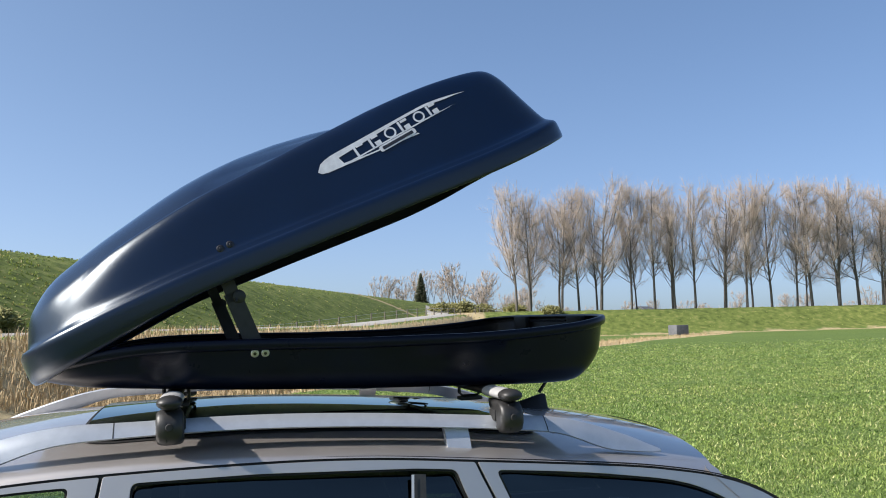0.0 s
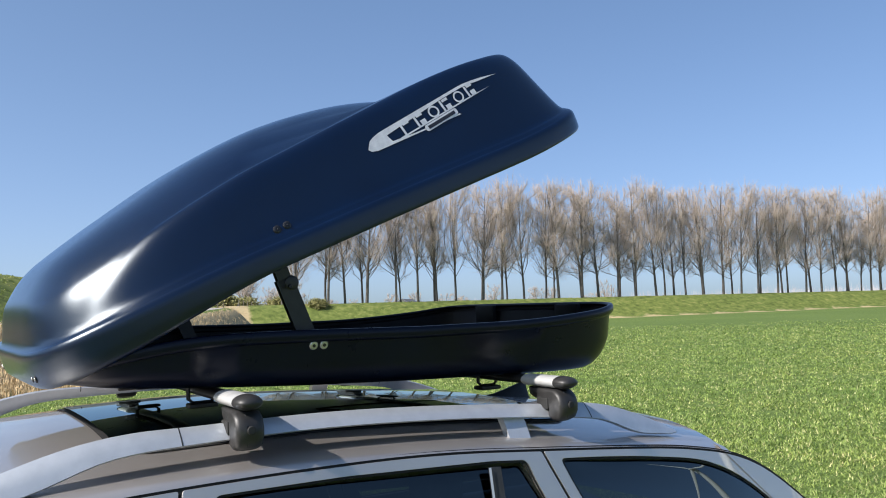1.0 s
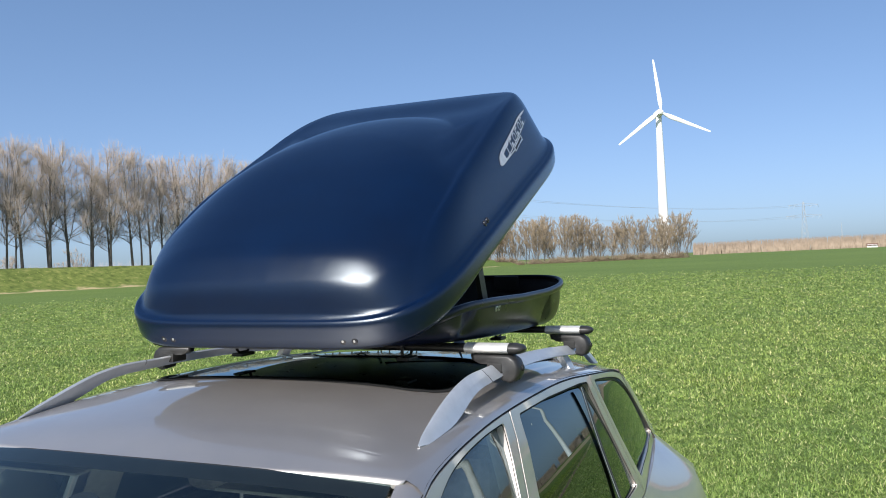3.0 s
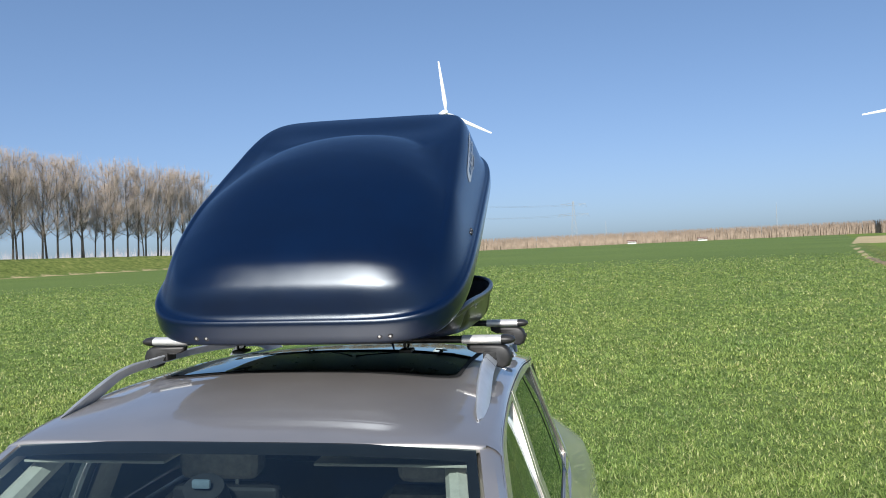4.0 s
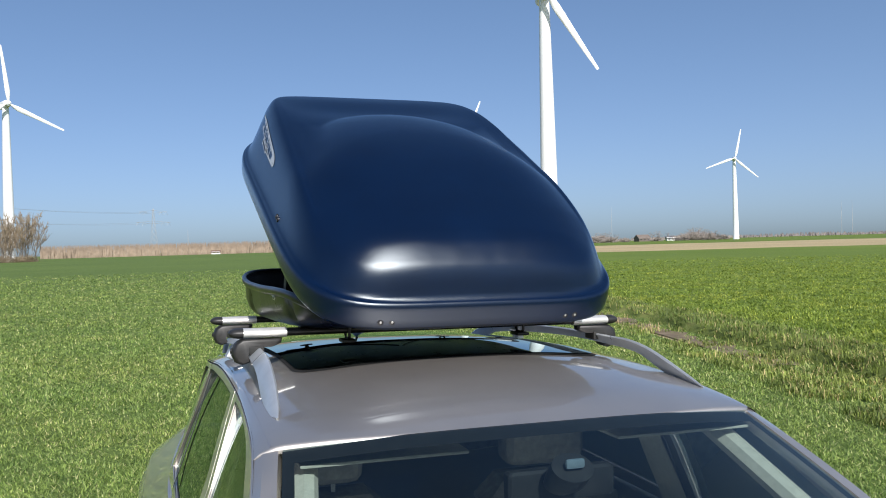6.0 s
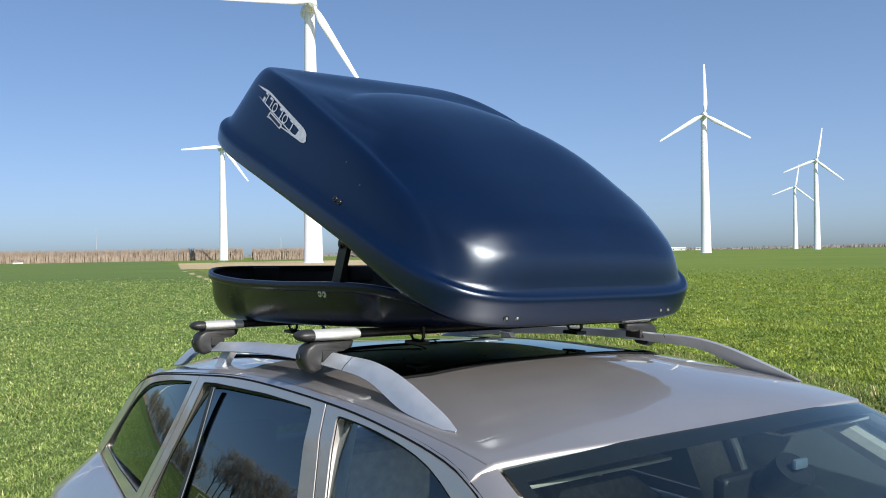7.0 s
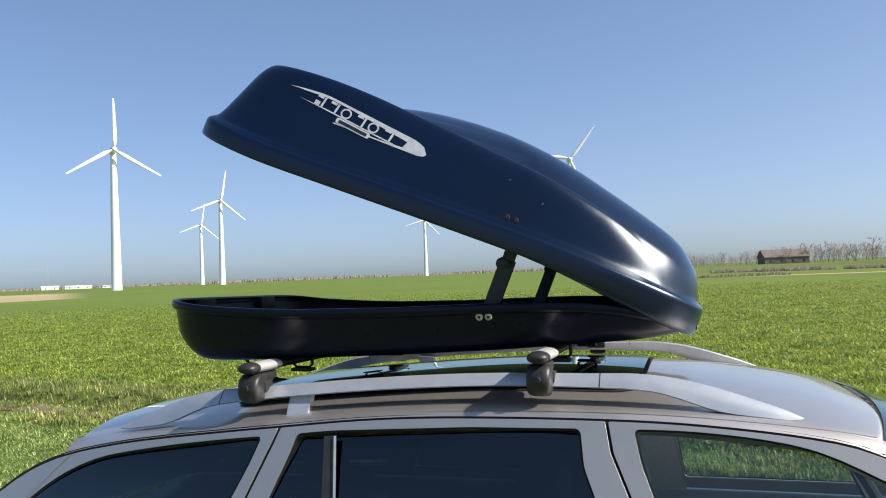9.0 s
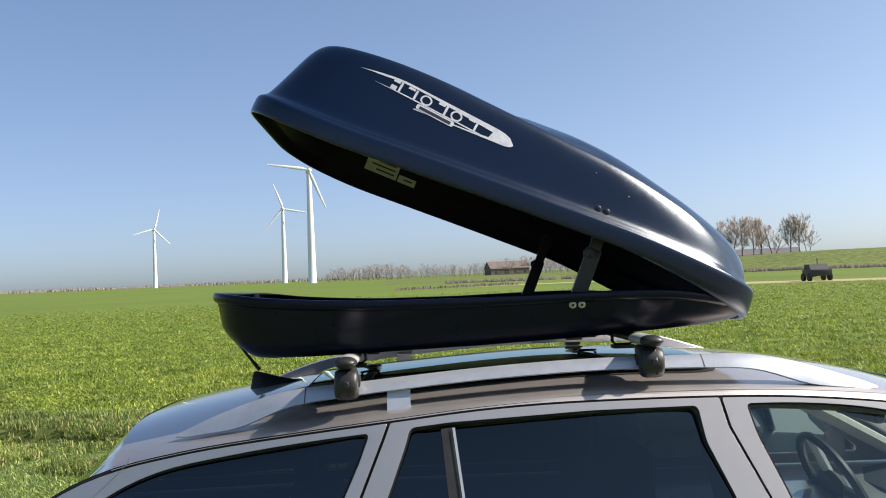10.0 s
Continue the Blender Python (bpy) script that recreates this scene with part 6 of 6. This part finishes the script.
def build_scratches():
    """Short pale scrapes on the lid's sides."""
    for sd, s0, h0, s1, h1 in ((1, 0.560, 0.178, 0.558, 0.181), (1, 0.462, 0.150, 0.459, 0.154)):
        d = Vector((s1 - s0, h1 - h0))
        n = Vector((-d.y, d.x)).normalized() * 0.0006
        loop = [(s0 - n.x, h0 - n.y), (s1 - n.x, h1 - n.y), (s1 + n.x, h1 + n.y), (s0 + n.x, h0 + n.y)]
        part("scratch", sticker_sheet(loop, sd, 0.0008), M_ALU, lid)


build_scratches()


def build_inner_labels():
    """Paper labels inside the lid, on the far side's inner wall."""
    for s0, s1, h0, h1 in ((1.07, 1.19, 0.070, 0.140), (1.00, 1.065, 0.070, 0.095)):
        loop = [(s0, h0), (s1, h0), (s1, h1), (s0, h1)]
        bm = bmesh.new()
        bm.faces.new([bm.verts.new(lid_place(s, -(lid_wall(s, h) - 0.009), h)) for s, h in loop])
        t = part("label", shifted(bm, BOX_O), M_LABEL, lid, "pale paper label inside the lid")
        for k in range(4 if s1 - s0 > 0.1 else 1):
            hh = h1 - 0.014 - 0.015 * k
            bm = bmesh.new()
            bm.faces.new([bm.verts.new(lid_place(s, -(lid_wall(s, h) - 0.0105), h)) for s, h in ((s0 + 0.012, hh), (s1 - 0.02 - 0.02 * (k % 2), hh), (s1 - 0.02 - 0.02 * (k % 2), hh + 0.005), (s0 + 0.012, hh + 0.005))])
            part("print_bar", shifted(bm, BOX_O), M_LABEL_INK, t)


build_inner_labels()


def build_locks():
    """Lock plates inside the tray's rear end."""
    for x in (-0.2, 0.2):
        part("lock_plate", shifted(box((x - 0.05, -0.722, 1.640), (x + 0.05, -0.706, 1.698), 0.006), BOX_O), M_INNER, base)
    part("strap", shifted(box((-0.40, -0.30, 1.56), (0.40, -0.26, 1.566), 0.002), BOX_O), M_INNER, base)


build_locks()

# ---- grass, crop, reeds ----
def tufts(name, pos, size, blades, width, lean, mat, rng, label, category, spread=0.25, plain=False):
    """Many small tufts of bent blades as one object; pos is (n, 3), size (n,)."""
    n = len(pos) * blades
    base = np.repeat(pos, blades, 0) + np.c_[rng.normal(0, spread, (n, 2)) * np.repeat(size, blades)[:, None], np.zeros(n)]
    width = np.repeat(np.broadcast_to(width, len(pos)), blades)
    L = np.repeat(size, blades) * rng.uniform(0.6, 1.15, n)
    a = rng.uniform(0, 2 * math.pi, n)
    t = rng.uniform(0.15, 1.0, n) * lean
    out = np.c_[np.cos(a), np.sin(a), np.zeros(n)]
    side = np.c_[-np.sin(a), np.cos(a), np.zeros(n)] * (width * rng.uniform(0.7, 1.3, n))[:, None]
    mid = base + out * (L * t * 0.35)[:, None] + np.c_[np.zeros((n, 2)), L * 0.62]
    tip = base + out * (L * t)[:, None] + np.c_[np.zeros((n, 2)), L * (1.0 - 0.35 * t)]
    V = np.stack([base - side, base + side, mid - side * 0.8, mid + side * 0.8, tip], 1).reshape(-1, 3)
    k = 5 * np.arange(n)[:, None]
    if plain:
        V, k = np.stack([base - side, base + side, tip], 1).reshape(-1, 3), 3 * np.arange(n)[:, None]
    T = k + [0, 1, 2] if plain else np.concatenate([k + [0, 1, 3], k + [0, 3, 2], k + [2, 3, 4]])
    ob = tri_mesh(name, V, T, mat)
    smooth(ob)
    return tagged(ob, label, category, kind="stuff")


LATTICE = np.random.default_rng(77).uniform(0, 1, (256, 256))


def patches(x, y, size):
    """Smooth random patches from 0 to 1 over the ground."""
    u, v = x / size + 1000.0, y / size + 1000.0
    i, j = np.floor(u).astype(int), np.floor(v).astype(int)
    f, g = u - i, v - j
    f, g = f * f * (3 - 2 * f), g * g * (3 - 2 * g)
    at = lambda a, b: LATTICE[a % 256, b % 256]
    return (at(i, j) * (1 - f) + at(i + 1, j) * f) * (1 - g) + (at(i, j + 1) * (1 - f) + at(i + 1, j + 1) * f) * g


def scatter(rng, n, r0, r1, keep, a0=62.0, a1=308.0):
    """Points spread over a sector (degrees clockwise from +y), thinning outwards, kept by a test."""
    r = r0 * (r1 / r0) ** rng.uniform(0, 1, n)
    a = np.radians(rng.uniform(a0, a1, n))
    x, y = r * np.sin(a), r * np.cos(a)
    z, crop, rough, dry = land(x, y)
    ok = keep(x, y, crop, rough, dry)
    return np.c_[x, y, z][ok], r[ok]


build_margin()
build_far_hedges()


def build_plants():
    rng = np.random.default_rng(21)
    under = lambda x, y: (np.abs(x) < 0.9) & (y > -1.55) & (y < 2.75)
    field = lambda x, y, c, ro, d: ~under(x, y) & (c < 0.4) & (ro < 0.4) & (d < 0.4)
    thin = lambda x, y: patches(x, y, 0.55) * 0.6 + patches(x, y, 0.16) * 0.4 > 0.20 + 0.2 * (patches(x, y, 2.1) > 0.9)
    fade = lambda x, y: rng.uniform(0, 1, len(x)) > step01(np.hypot(x, y), 35, 88)
    grown = lambda p: 0.75 + 0.6 * patches(p[:, 0], p[:, 1], 0.55)
    p, r = scatter(rng, 150000, 1.0, 8, lambda x, y, c, ro, d: field(x, y, c, ro, d) & thin(x, y))
    tufts("wheat_grass", p, rng.uniform(0.024, 0.050, len(p)) * grown(p), 6, 0.0030 * (1 + r / 7), 1.8, M_BLADE, rng, "short bright green winter wheat covering the field", "grass", 1.3, True)
    p, r = scatter(rng, 9000, 1.0, 25, field, -52.0, 62.0)
    tufts("wheat_grass", p, rng.uniform(0.030, 0.062, len(p)), 3, 0.006, 1.3, M_BLADE, rng, "short green winter wheat before the car", "grass", 0.9, True)
    p, r = scatter(rng, 340000, 8, 80, lambda x, y, c, ro, d: field(x, y, c, ro, d) & thin(x, y) & fade(x, y))
    tufts("wheat_grass", p, rng.uniform(0.026, 0.052, len(p)) * (1 + r / 50) * grown(p), 4, 0.0046 * (1 + r / 11), 1.8, M_BLADE, rng, "short bright green winter wheat farther out in the field", "grass", 1.3, True)
    p, r = scatter(rng, 190000, 6, 75, lambda x, y, c, ro, d: (c > 0.4) & (ro < 0.6) & (d < 0.4) & (x < 0) & fade(x, y), 180.0, 308.0)
    tufts("crop_plants", p, rng.uniform(0.035, 0.07, len(p)) * (1 + r / 80) * (0.6 + 0.8 * patches(p[:, 0], p[:, 1], 0.8)), 4, 0.012 * (1 + r / 50), 1.6, M_CROP, rng, "low yellow-green leafy crop in the next field", "crop", 0.7, True)
    p, r = scatter(rng, 80000, 5, 70, lambda x, y, c, ro, d: ((ro > 0.35) | ((to_line(x, y, DITCH)[0] < 0.8) & (patches(x, y, 0.7) > 0.35 + 0.25 * (y < -6)))) & (x < 0) & (y > -90) & (np.hypot(x, y) < 70), 180.0, 308.0)
    tufts("bank_grass", p, rng.uniform(0.05, 0.13, len(p)) * grown(p), 6, 0.006, 1.3, M_ROUGH, rng, "rough tufted grass on the ditch bank", "grass")
    p, r = scatter(rng, 60000, 5, 90, lambda x, y, c, ro, d: (d > 0.45) & (x < 0) & (y < -11) & (patches(x, y, 0.9) > 0.5), 180.0, 300.0)
    tufts("ditch_reeds", p, rng.uniform(0.06, 0.19, len(p)), 4, 0.005, 0.8, M_DRY, rng, "dry tan reeds in the ditch", "reeds")
    p, r = scatter(rng, 110000, 18, 150, lambda x, y, c, ro, d: (d > 0.4) & (x > 0), 20.0, 170.0)
    tufts("reed_bed", p, rng.uniform(0.20, 0.46, len(p)), 4, 0.010, 0.6, M_DRY, rng, "dry tan reeds between field and dike", "reeds")
    p, r = scatter(rng, 60000, 35, 190, lambda x, y, c, ro, d: (ro > 0.6) & (x > 0) & (patches(x, y, 1.6) > 0.35), 40.0, 178.0)
    tufts("dike_grass", p, rng.uniform(0.07, 0.16, len(p)) * (0.7 + 0.7 * patches(p[:, 0], p[:, 1], 1.6)), 4, 0.035, 1.2, M_ROUGH, rng, "tussocky grass on the dike slope", "grass")


build_plants()
